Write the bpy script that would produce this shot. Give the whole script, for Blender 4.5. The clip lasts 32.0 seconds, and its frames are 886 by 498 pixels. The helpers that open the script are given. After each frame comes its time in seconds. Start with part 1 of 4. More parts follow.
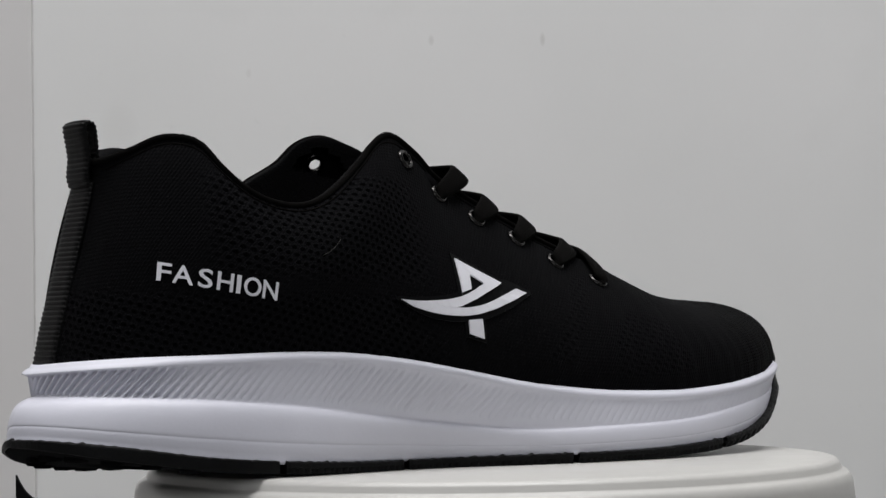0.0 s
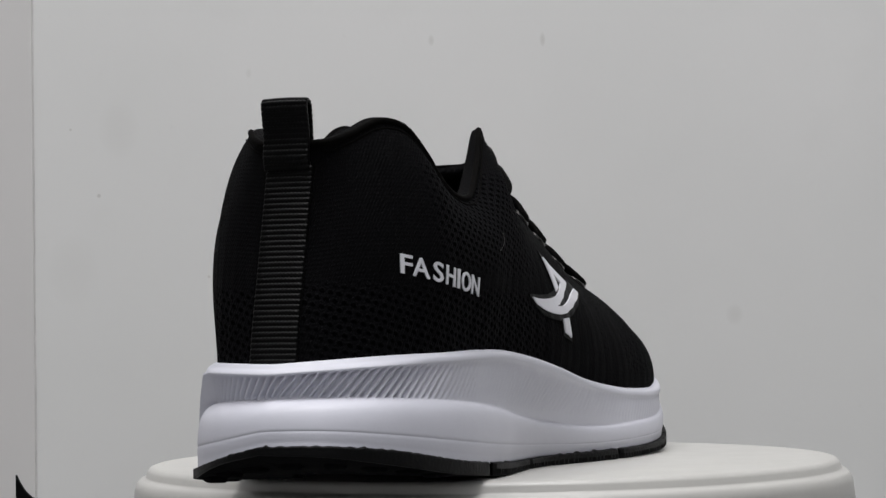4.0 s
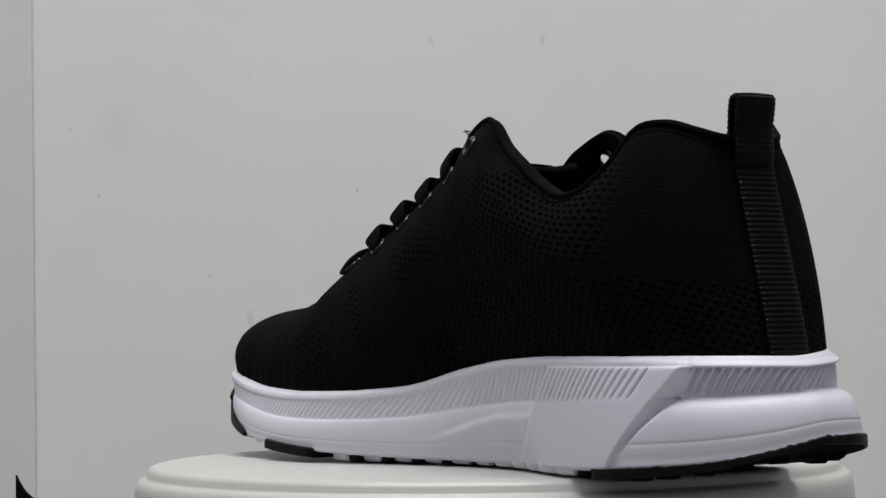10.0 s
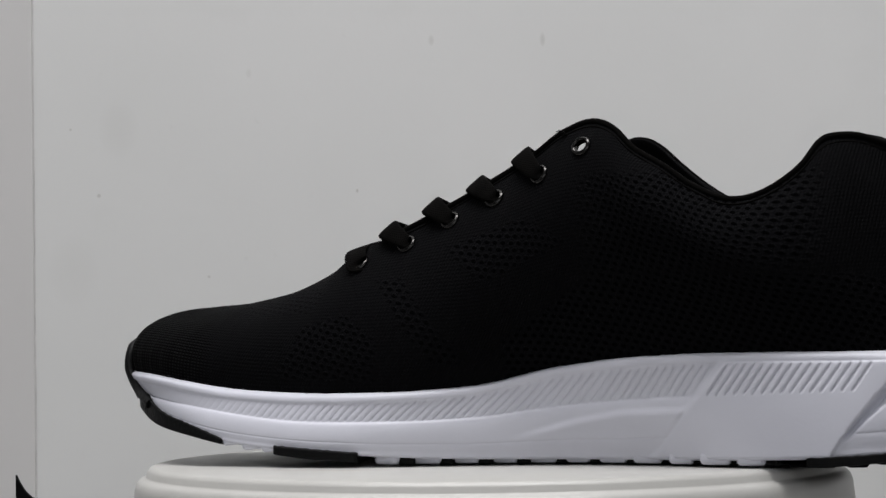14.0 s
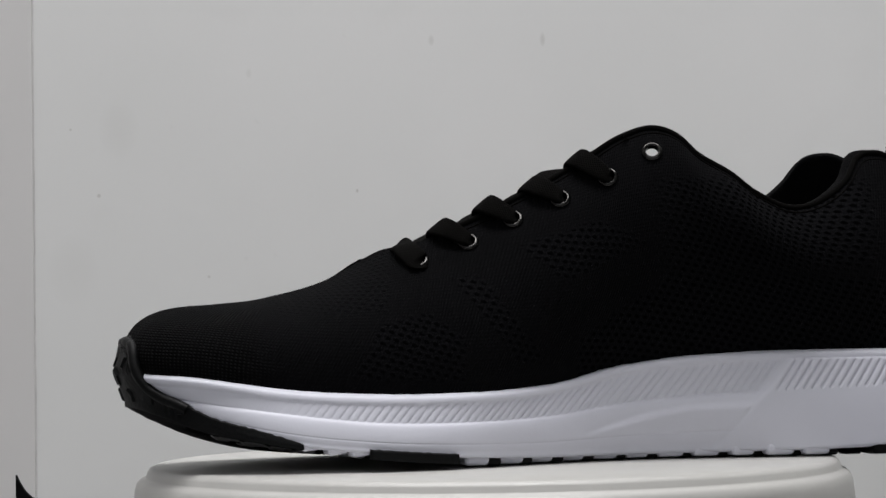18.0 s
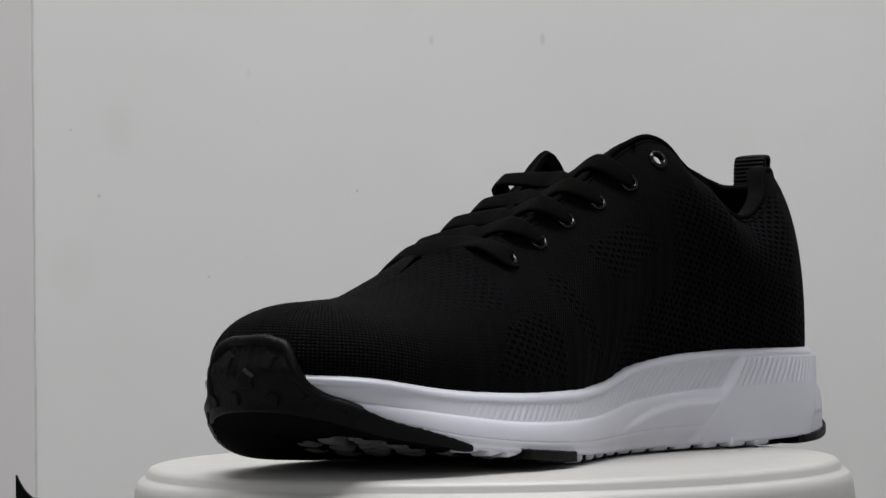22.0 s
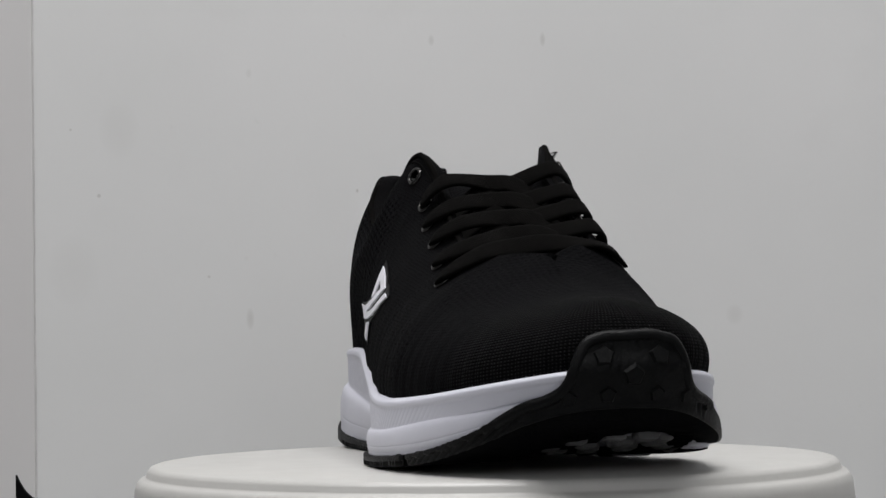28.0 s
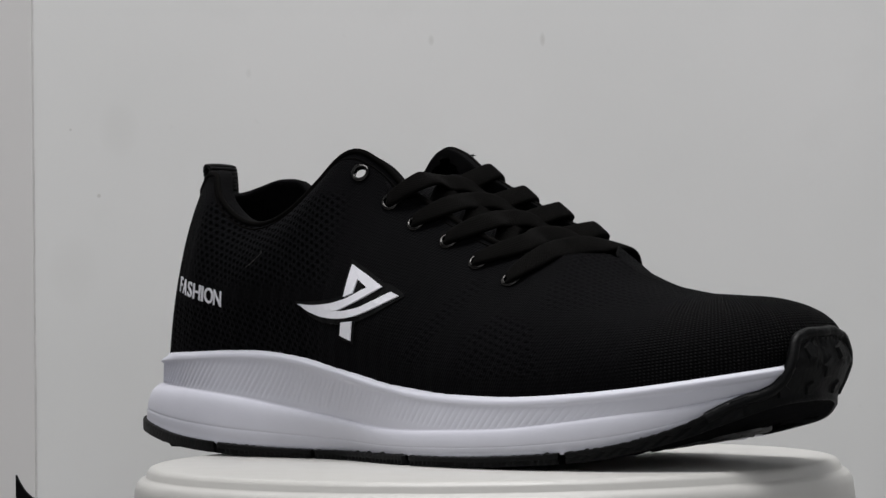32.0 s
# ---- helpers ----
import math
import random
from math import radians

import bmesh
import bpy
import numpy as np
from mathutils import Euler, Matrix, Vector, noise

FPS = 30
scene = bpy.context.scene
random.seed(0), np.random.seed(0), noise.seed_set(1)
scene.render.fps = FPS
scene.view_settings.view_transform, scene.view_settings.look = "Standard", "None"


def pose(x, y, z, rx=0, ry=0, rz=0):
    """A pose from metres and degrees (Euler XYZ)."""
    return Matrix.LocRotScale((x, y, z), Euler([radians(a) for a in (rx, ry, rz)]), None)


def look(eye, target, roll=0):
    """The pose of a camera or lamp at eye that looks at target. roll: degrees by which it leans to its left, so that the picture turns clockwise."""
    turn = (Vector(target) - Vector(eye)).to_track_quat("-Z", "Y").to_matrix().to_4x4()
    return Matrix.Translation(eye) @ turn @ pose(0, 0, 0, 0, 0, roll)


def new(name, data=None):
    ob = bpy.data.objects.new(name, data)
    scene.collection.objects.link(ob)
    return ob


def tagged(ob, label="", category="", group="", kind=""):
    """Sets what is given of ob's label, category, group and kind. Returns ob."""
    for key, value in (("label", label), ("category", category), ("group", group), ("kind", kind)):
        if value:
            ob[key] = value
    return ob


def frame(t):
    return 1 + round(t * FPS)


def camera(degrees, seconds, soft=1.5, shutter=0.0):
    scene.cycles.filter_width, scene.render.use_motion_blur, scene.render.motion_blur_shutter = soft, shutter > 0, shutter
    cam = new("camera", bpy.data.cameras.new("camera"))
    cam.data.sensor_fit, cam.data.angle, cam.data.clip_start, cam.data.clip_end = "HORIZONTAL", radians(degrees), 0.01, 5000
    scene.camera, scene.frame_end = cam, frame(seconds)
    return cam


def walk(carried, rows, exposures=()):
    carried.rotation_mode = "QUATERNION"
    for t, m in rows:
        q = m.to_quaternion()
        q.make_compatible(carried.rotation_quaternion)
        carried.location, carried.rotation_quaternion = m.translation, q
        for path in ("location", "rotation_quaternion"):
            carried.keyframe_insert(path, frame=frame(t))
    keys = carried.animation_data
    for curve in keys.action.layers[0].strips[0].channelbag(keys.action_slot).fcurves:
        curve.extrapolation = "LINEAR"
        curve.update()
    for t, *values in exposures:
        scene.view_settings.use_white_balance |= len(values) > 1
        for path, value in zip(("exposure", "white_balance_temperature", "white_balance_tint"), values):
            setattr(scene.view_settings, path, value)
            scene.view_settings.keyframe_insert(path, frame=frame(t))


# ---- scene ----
from mathutils.bvhtree import BVHTree

# camera: a long lens on a stand, a hand's height above the turntable
EYE = Vector((0.0, -0.8112, 0.04543))
YAW, PITCH, LEAN = 0.02029, 0.03623, -0.887
AIM = Vector((-math.sin(YAW) * math.cos(PITCH), math.cos(YAW) * math.cos(PITCH), math.sin(PITCH)))
cam = camera(22.043, 32.0, soft=1.5)
VIEW = look(EYE, EYE + AIM, LEAN)
walk(cam, [(0, VIEW), (32, VIEW)], exposures=[(0, 0.0), (32, 0.0)])

# turning of the table: degrees at the start, degrees a second
TURN_START, TURN_RATE = 36.542, 8.8145
AXIS = Vector((0.1553, -0.0097, 0.0))      # the table's axis in the shoe's own measure

# light: one large unseen ceiling panel, a little in front of the table, and an added fill lamp behind the stand
world = bpy.data.worlds.new("room_air")
world.use_nodes = True
world.node_tree.nodes["Background"].inputs["Color"].default_value = (0.8, 0.9, 1.0, 1)
world.node_tree.nodes["Background"].inputs["Strength"].default_value = 0.15
scene.world = world


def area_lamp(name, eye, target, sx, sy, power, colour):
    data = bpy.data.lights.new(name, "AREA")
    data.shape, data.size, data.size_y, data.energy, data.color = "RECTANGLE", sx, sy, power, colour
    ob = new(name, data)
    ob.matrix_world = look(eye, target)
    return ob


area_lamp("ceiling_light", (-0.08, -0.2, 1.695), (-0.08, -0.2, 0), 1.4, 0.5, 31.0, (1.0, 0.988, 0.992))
area_lamp("front_fill_light", (0.0, -2.24, 0.95), (0.0, 0.0, 0.95), 2.2, 1.0, 8.5, (0.98, 0.983, 1.0))


# ---- materials ----
def material(name, colour, rough=0.6, metal=0.0, coat=0.0, spec=0.5):
    m = bpy.data.materials.new(name)
    m.use_nodes = True
    b = m.node_tree.nodes["Principled BSDF"]
    b.inputs["Base Color"].default_value = (*colour, 1)
    b.inputs["Roughness"].default_value = rough
    b.inputs["Metallic"].default_value = metal
    b.inputs["Coat Weight"].default_value = coat
    b.inputs["Specular IOR Level"].default_value = spec
    return m, m.node_tree, b


def node(tree, kind, **inputs):
    n = tree.nodes.new(kind)
    for key, value in inputs.items():
        if key in n.inputs:
            n.inputs[key].default_value = value
    return n


def math_node(tree, op, a, b=None, clamp=False):
    n = tree.nodes.new("ShaderNodeMath")
    n.operation, n.use_clamp = op, clamp
    for i, v in enumerate((a, b)):
        if v is None:
            continue
        if isinstance(v, (int, float)):
            n.inputs[i].default_value = v
        else:
            tree.links.new(v, n.inputs[i])
    return n.outputs[0]


def noise_of(tree, scale, detail=3.0, vector=None, rough=0.55):
    n = node(tree, "ShaderNodeTexNoise", Scale=scale, Detail=detail, Roughness=rough)
    if vector is None:
        vector = node(tree, "ShaderNodeTexCoord").outputs["Object"]
    tree.links.new(vector, n.inputs["Vector"])
    return n.outputs["Fac"]


def ramp(tree, fac, stops):
    n = tree.nodes.new("ShaderNodeValToRGB")
    while len(n.color_ramp.elements) < len(stops):
        n.color_ramp.elements.new(0.5)
    for e, (p, c) in zip(n.color_ramp.elements, stops):
        e.position, e.color = p, (*c, 1)
    tree.links.new(fac, n.inputs["Fac"])
    return n.outputs["Color"]


def bump(tree, b, height, distance, strength=1.0):
    n = node(tree, "ShaderNodeBump", Strength=strength, Distance=distance)
    tree.links.new(height, n.inputs["Height"])
    tree.links.new(n.outputs["Normal"], b.inputs["Normal"])


def plain(name, colour, rough, vary=0.08, scale=60.0, relief=0.0, relief_scale=400.0, metal=0.0, coat=0.0, spec=0.5):
    m, t, b = material(name, colour, rough, metal, coat, spec)
    lo = tuple(c * (1 - vary) for c in colour)
    hi = tuple(min(1, c * (1 + vary)) for c in colour)
    t.links.new(ramp(t, noise_of(t, scale), [(0.3, lo), (0.7, hi)]), b.inputs["Base Color"])
    r = noise_of(t, scale * 3)
    t.links.new(math_node(t, "ADD", math_node(t, "MULTIPLY", r, 0.16), rough - 0.08, True), b.inputs["Roughness"])
    if relief:
        bump(t, b, noise_of(t, relief_scale, 4), relief)
    return m


def make_wall():
    m, t, b = material("painted_wall", (0.78, 0.78, 0.77), 0.62)
    co = node(t, "ShaderNodeTexCoord").outputs["Object"]
    cloud = noise_of(t, 5.0, 3, co)
    base = ramp(t, cloud, [(0.3, (0.725, 0.73, 0.722)), (0.7, (0.775, 0.775, 0.77))])
    # faint scuffs: sparse soft blots
    blot = noise_of(t, 21.0, 2, co, 0.4)
    mask = ramp(t, blot, [(0.66, (0, 0, 0)), (0.76, (0.06, 0.06, 0.06))])
    fine = noise_of(t, 90.0, 2, co)
    mask2 = ramp(t, fine, [(0.74, (0, 0, 0)), (0.80, (0.1, 0.1, 0.1))])
    both = math_node(t, "ADD", mask, mask2)
    pos = node(t, "ShaderNodeSeparateXYZ")
    t.links.new(co, pos.inputs[0])
    # single marks: place on the wall, half width, half height, depth of tone
    marks = [(-0.0282, 0.1959, 0.0012, 0.0022, 0.35), (0.0293, 0.1954, 0.0011, 0.0028, 0.45), (-0.1237, 0.0534, 0.0016, 0.0042, 0.4),
             (0.1254, 0.0518, 0.0034, 0.0040, 0.2), (-0.2158, 0.1528, 0.0006, 0.0006, 0.6), (-0.2014, 0.1183, 0.0009, 0.0009, 0.7),
             (-0.1448, 0.0755, 0.0007, 0.0007, 0.5), (-0.0676, 0.1187, 0.0006, 0.0009, 0.7), (-0.1908, 0.1524, 0.008, 0.011, 0.12),
             (-0.1230, 0.1806, 0.0012, 0.002, 0.2), (-0.215, 0.0796, 0.010, 0.014, 0.10)]
    near = 0.9658                              # spacing of the marks on the wall
    for mx, mz, rx, rz, tone in marks:
        mx, mz, rx, rz = mx * near, 0.04543 + (mz - 0.04543) * near, rx * near, rz * near
        ax = math_node(t, "DIVIDE", math_node(t, "SUBTRACT", pos.outputs[0], mx), rx)
        az = math_node(t, "DIVIDE", math_node(t, "SUBTRACT", pos.outputs[2], mz), rz)
        rr = math_node(t, "ADD", math_node(t, "MULTIPLY", ax, ax), math_node(t, "MULTIPLY", az, az))
        spot = math_node(t, "MULTIPLY", math_node(t, "SUBTRACT", 1.0, math_node(t, "MULTIPLY", rr, 0.5), True), tone)
        both = math_node(t, "ADD", both, spot, True)
    mix = t.nodes.new("ShaderNodeMix")
    mix.data_type = "RGBA"
    t.links.new(both, mix.inputs["Factor"])
    t.links.new(base, mix.inputs["A"])
    mix.inputs["B"].default_value = (0.5, 0.49, 0.47, 1)
    t.links.new(mix.outputs["Result"], b.inputs["Base Color"])
    bump(t, b, noise_of(t, 260.0, 3, co), 0.0003, 0.12)
    return m


def make_knit():
    """Black knitted mesh: fine ribs everywhere, rows of open holes in some zones."""
    m, t, b = material("black_knit", (0.003, 0.003, 0.0035), 0.9, spec=0.045)
    uv = node(t, "ShaderNodeUVMap")
    uv.uv_map = "UVMap"
    sep = node(t, "ShaderNodeSeparateXYZ")
    t.links.new(uv.outputs["UV"], sep.inputs[0])
    u, v = sep.outputs[0], sep.outputs[1]
    # hole lattice, pitch 3.1 x 2.4 mm, every other row shifted
    row = math_node(t, "DIVIDE", math_node(t, "SUBTRACT", v, math_node(t, "MULTIPLY", u, 0.28)), 0.0024)
    odd = math_node(t, "MULTIPLY", math_node(t, "MODULO", math_node(t, "FLOOR", row), 2.0), 0.5)
    col = math_node(t, "ADD", math_node(t, "DIVIDE", u, 0.0031), odd)
    fu = math_node(t, "SUBTRACT", math_node(t, "FRACT", col), 0.5)
    fv = math_node(t, "SUBTRACT", math_node(t, "FRACT", row), 0.5)
    d = math_node(t, "SQRT", math_node(t, "ADD", math_node(t, "MULTIPLY", fu, fu), math_node(t, "MULTIPLY", fv, fv)))
    hole = math_node(t, "SUBTRACT", 1.0, math_node(t, "MULTIPLY", math_node(t, "SUBTRACT", d, 0.18), 5.0), True)
    zone = node(t, "ShaderNodeAttribute")
    zone.attribute_name = "open_knit"
    hole = math_node(t, "MULTIPLY", hole, zone.outputs["Fac"])
    # fine slanted ribs
    rib = math_node(t, "SINE", math_node(t, "MULTIPLY", math_node(t, "ADD", u, math_node(t, "MULTIPLY", v, 0.45)), 2 * math.pi / 0.0011))
    rib2 = math_node(t, "SINE", math_node(t, "MULTIPLY", v, 2 * math.pi / 0.0013))
    fine = math_node(t, "ADD", math_node(t, "MULTIPLY", rib, 0.13), math_node(t, "MULTIPLY", rib2, 0.05))
    # upright rib columns round the toe
    toe = node(t, "ShaderNodeAttribute")
    toe.attribute_name = "rib_knit"
    column = math_node(t, "SINE", math_node(t, "MULTIPLY", u, 2 * math.pi / 0.0014))
    bead = node(t, "ShaderNodeAttribute")
    bead.attribute_name = "bead_knit"
    across = math_node(t, "ADD", math_node(t, "MULTIPLY", math_node(t, "SINE", math_node(t, "MULTIPLY", v, 2 * math.pi / 0.0011)), 0.5), 0.5)
    ribs = math_node(t, "ADD", math_node(t, "MULTIPLY", column, 0.5), 0.5)
    beads = math_node(t, "MULTIPLY", ribs, math_node(t, "ADD", math_node(t, "MULTIPLY", math_node(t, "SUBTRACT", across, 1.0), bead.outputs["Fac"]), 1.0))
    fine = math_node(t, "MULTIPLY", fine, math_node(t, "SUBTRACT", 1.0, toe.outputs["Fac"]))
    fine = math_node(t, "ADD", fine, math_node(t, "MULTIPLY", math_node(t, "MULTIPLY", beads, 1.1), toe.outputs["Fac"]))
    fuzz = math_node(t, "MULTIPLY", noise_of(t, 1400.0, 2), 0.35)
    h = math_node(t, "SUBTRACT", math_node(t, "ADD", fine, fuzz), math_node(t, "MULTIPLY", hole, 0.95))
    bump(t, b, h, 0.0009, 0.75)
    # shade in the holes and between the toe ribs is put into the colour
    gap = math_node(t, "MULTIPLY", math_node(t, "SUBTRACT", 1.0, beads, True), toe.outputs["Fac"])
    sheen = math_node(t, "MULTIPLY", math_node(t, "MULTIPLY", math_node(t, "POWER", beads, 3.0), toe.outputs["Fac"]), math_node(t, "ADD", math_node(t, "MULTIPLY", bead.outputs["Fac"], 0.22), 0.05))
    t.links.new(math_node(t, "ADD", math_node(t, "MULTIPLY", math_node(t, "SUBTRACT", 1.0, hole), 0.05), sheen), b.inputs["Specular IOR Level"])
    mix = t.nodes.new("ShaderNodeMix")
    mix.data_type = "RGBA"
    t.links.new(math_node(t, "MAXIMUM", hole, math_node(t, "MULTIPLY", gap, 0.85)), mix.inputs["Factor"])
    lift = t.nodes.new("ShaderNodeMix")
    lift.data_type = "RGBA"
    t.links.new(zone.outputs["Fac"], lift.inputs["Factor"])
    t.links.new(ramp(t, noise_of(t, 45.0), [(0.3, (0.0018, 0.0018, 0.0022)), (0.7, (0.0026, 0.0026, 0.0031))]), lift.inputs["A"])
    lift.inputs["B"].default_value = (0.0030, 0.0030, 0.0037, 1)
    t.links.new(lift.outputs["Result"], mix.inputs["A"])
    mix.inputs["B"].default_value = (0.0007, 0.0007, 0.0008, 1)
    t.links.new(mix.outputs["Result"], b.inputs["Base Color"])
    return m


def make_webbing(name, colour, pitch, rough=0.8, spec=0.06, relief=0.0003):
    m, t, b = material(name, colour, rough, spec=spec)
    uv = node(t, "ShaderNodeUVMap")
    uv.uv_map = "UVMap"
    sep = node(t, "ShaderNodeSeparateXYZ")
    t.links.new(uv.outputs["UV"], sep.inputs[0])
    a = math_node(t, "SINE", math_node(t, "MULTIPLY", math_node(t, "ADD", sep.outputs[0], sep.outputs[1]), 2 * math.pi / pitch))
    c = math_node(t, "SINE", math_node(t, "MULTIPLY", math_node(t, "SUBTRACT", sep.outputs[0], sep.outputs[1]), 2 * math.pi / pitch))
    h = math_node(t, "ADD", math_node(t, "MULTIPLY", a, 0.3), math_node(t, "MULTIPLY", c, 0.3))
    h = math_node(t, "ADD", h, noise_of(t, 900.0, 2))
    bump(t, b, h, relief, 0.6)
    t.links.new(ramp(t, noise_of(t, 200.0), [(0.3, tuple(x * 0.75 for x in colour)), (0.7, tuple(x * 1.2 for x in colour))]), b.inputs["Base Color"])
    return m


WALL = make_wall()
KNIT = make_knit()
LACE = make_webbing("black_lace_weave", (0.0024, 0.0022, 0.0020), 0.0011, 0.9, 0.04, relief=0.00018)
TAPE = make_webbing("black_tape_weave", (0.0011, 0.0011, 0.0013), 0.0012, 0.42, 0.10, 0.00012)
LINING = plain("black_lining", (0.0022, 0.0022, 0.0025), 0.9, 0.2, 90, 0.0004, 1200, spec=0.05)
FOAM = plain("white_foam", (0.65, 0.655, 0.73), 0.5, 0.02, 45, 0.00003, 900)
GLOSSY = plain("moulded_rubber_edge", (0.0025, 0.0027, 0.0030), 0.46, 0.25, 140, 0.0003, 500, spec=0.13)
RUBBER = plain("black_rubber", (0.0025, 0.0027, 0.0030), 0.52, 0.25, 70, 0.00025, 700, spec=0.13)
# the white foam as it looks in shade under the sole, darkened by colour
SHADED_FOAM = plain("shaded_sole_foam", (0.14, 0.14, 0.145), 0.5, 0.3, 80, 0.0002, 400)
TREAD = plain("dull_tread_rubber", (0.0045, 0.0045, 0.005), 0.95, 0.25, 70, 0.0004, 500, spec=0.02)
FIBRE = plain("pale_fibre", (0.022, 0.020, 0.018), 0.7, 0.2, 300)
PRINT = plain("white_print", (0.72, 0.72, 0.77), 0.5, 0.03, 200)
PRINT_BACK = plain("black_gloss_print", (0.0028, 0.0028, 0.0032), 0.5, 0.1, 200, spec=0.09)
METAL = plain("gunmetal", (0.038, 0.037, 0.036), 0.16, 0.1, 300, metal=1.0)
PLASTIC = plain("cream_plastic", (0.50, 0.495, 0.475), 0.38, 0.02, 25, 0.00008, 300)
TABLE = plain("grey_table", (0.22, 0.22, 0.22), 0.6, 0.03, 12, 0.0002, 200)
DARK = plain("black_cover", (0.003, 0.003, 0.0032), 0.8, 0.2, 30, 0.0003, 500, spec=0.08)
JOINT = plain("dusty_joint", (0.645, 0.638, 0.63), 0.8, 0.16, 60)
BOARD = plain("board_paint", (0.655, 0.645, 0.64), 0.75, 0.03, 4)
ROOM = plain("room_paint", (0.7, 0.69, 0.685), 0.8, 0.03, 3)
# dark tone for the unseen room, set to lessen bounced light
ROOM_GREY = plain("unseen_room_grey", (0.28, 0.28, 0.28), 0.8, 0.05, 3)


# ---- building helpers ----
def mesh_of(name, verts, faces, smooth=True, uvs=None):
    me = bpy.data.meshes.new(name)
    me.from_pydata([tuple(map(float, p)) for p in verts], [], faces)
    if uvs is not None:
        layer = me.uv_layers.new(name="UVMap")
        loops = np.empty(len(me.loops), dtype=np.int32)
        me.loops.foreach_get("vertex_index", loops)
        layer.data.foreach_set("uv", np.asarray(uvs, dtype=np.float32)[loops].ravel())
    if smooth:
        me.polygons.foreach_set("use_smooth", np.ones(len(me.polygons), dtype=bool))
    me.update()
    return me


def part(name, me, mat, parent=None, label=""):
    """Links a mesh (or a bmesh) as one object under its thing."""
    if isinstance(me, bmesh.types.BMesh):
        bm, me = me, bpy.data.meshes.new(name)
        bm.to_mesh(me)
        bm.free()
    me.materials.append(mat)
    ob = new(name, me)
    ob.parent = parent
    if label:
        tagged(ob, label)
    return ob


def box(x0, x1, y0, y1, z0, z1, bevel=0.0, segs=2):
    bm = bmesh.new()
    bmesh.ops.create_cube(bm, size=1)
    bmesh.ops.scale(bm, vec=(x1 - x0, y1 - y0, z1 - z0), verts=bm.verts)
    bmesh.ops.translate(bm, vec=((x0 + x1) / 2, (y0 + y1) / 2, (z0 + z1) / 2), verts=bm.verts)
    if bevel:
        bmesh.ops.bevel(bm, geom=bm.edges[:], offset=bevel, segments=segs, affect="EDGES", profile=0.5)
    return bm


def grid_faces(n, m, closed_u=False, closed_v=False, skip=None):
    faces = []
    for i in range(n if closed_u else n - 1):
        for j in range(m if closed_v else m - 1):
            if skip is not None and skip[i, j]:
                continue
            a, b = i * m + j, ((i + 1) % n) * m + j
            c, d = ((i + 1) % n) * m + (j + 1) % m, i * m + (j + 1) % m
            faces.append((a, b, c, d))
    return faces


def turned(profile, n=128):
    """A solid of revolution round z from (radius, height) pairs."""
    p = np.array(profile)
    a = np.arange(n) * 2 * np.pi / n
    v = np.stack([np.outer(np.cos(a), p[:, 0]), np.outer(np.sin(a), p[:, 0]), np.tile(p[:, 1], (n, 1))], 2)
    return v.reshape(-1, 3), grid_faces(n, len(p), True)


def keyed(rows, t):
    """Smooth curve through rows (key, values...) at the keys t: cubic with finite-difference slopes."""
    rows = np.array(rows, dtype=float)
    k, y = rows[:, 0], rows[:, 1:]
    d = (y[1:] - y[:-1]) / (k[1:] - k[:-1])[:, None]
    m = np.empty_like(y)
    m[0], m[-1] = d[0], d[-1]
    w = ((k[2:] - k[1:-1]) / (k[2:] - k[:-2]))[:, None]
    m[1:-1] = d[:-1] * w + d[1:] * (1 - w)
    t = np.clip(np.asarray(t, dtype=float), k[0], k[-1])
    i = np.clip(np.searchsorted(k, t, side="right") - 1, 0, len(k) - 2)
    h = (k[i + 1] - k[i])[:, None]
    s = ((t - k[i]) / (k[i + 1] - k[i]))[:, None]
    return ((2 * s**3 - 3 * s**2 + 1) * y[i] + (s**3 - 2 * s**2 + s) * h * m[i]
            + (-2 * s**3 + 3 * s**2) * y[i + 1] + (s**3 - s**2) * h * m[i + 1])


def step(a, b, x):
    t = np.clip((np.asarray(x, dtype=float) - a) / (b - a), 0, 1)
    return t * t * (3 - 2 * t)


# ---- the place ----
WALL_Y = 0.32
tagged(part("wall_back", box(-0.2267, 1.6, WALL_Y, WALL_Y + 0.08, -0.075, 1.7), WALL),
       "off-white painted wall with faint scuffs and specks", "wall", kind="structure")
tagged(part("trim_board", box(-1.6, -0.2272, WALL_Y - 0.002, WALL_Y + 0.08, -0.075, 1.7, 0.0006), BOARD),
       "grey-white painted board beside the wall, with a thin dark joint", "wall", kind="structure")
tagged(part("trim_joint", box(-0.2272, -0.2267, WALL_Y - 0.0004, WALL_Y + 0.02, -0.075, 1.7), JOINT),
       "thin dirty joint between board and wall", "joint", kind="structure")


def fill_opening_wall():
    """The unseen wall behind the stand, in one piece, with an opening added for the fill lamp."""
    bm = bmesh.new()
    for x0, x1, z0, z1 in ((-1.7, 1.7, -0.9, 0.45), (-1.7, 1.7, 1.45, 1.75), (-1.7, -1.1, 0.45, 1.45), (1.1, 1.7, 0.45, 1.45)):
        piece = bpy.data.meshes.new("wall_piece")
        b2 = box(x0, x1, -2.3, -2.2, z0, z1)
        b2.to_mesh(piece)
        b2.free()
        bm.from_mesh(piece)
        bpy.data.meshes.remove(piece)
    return bm


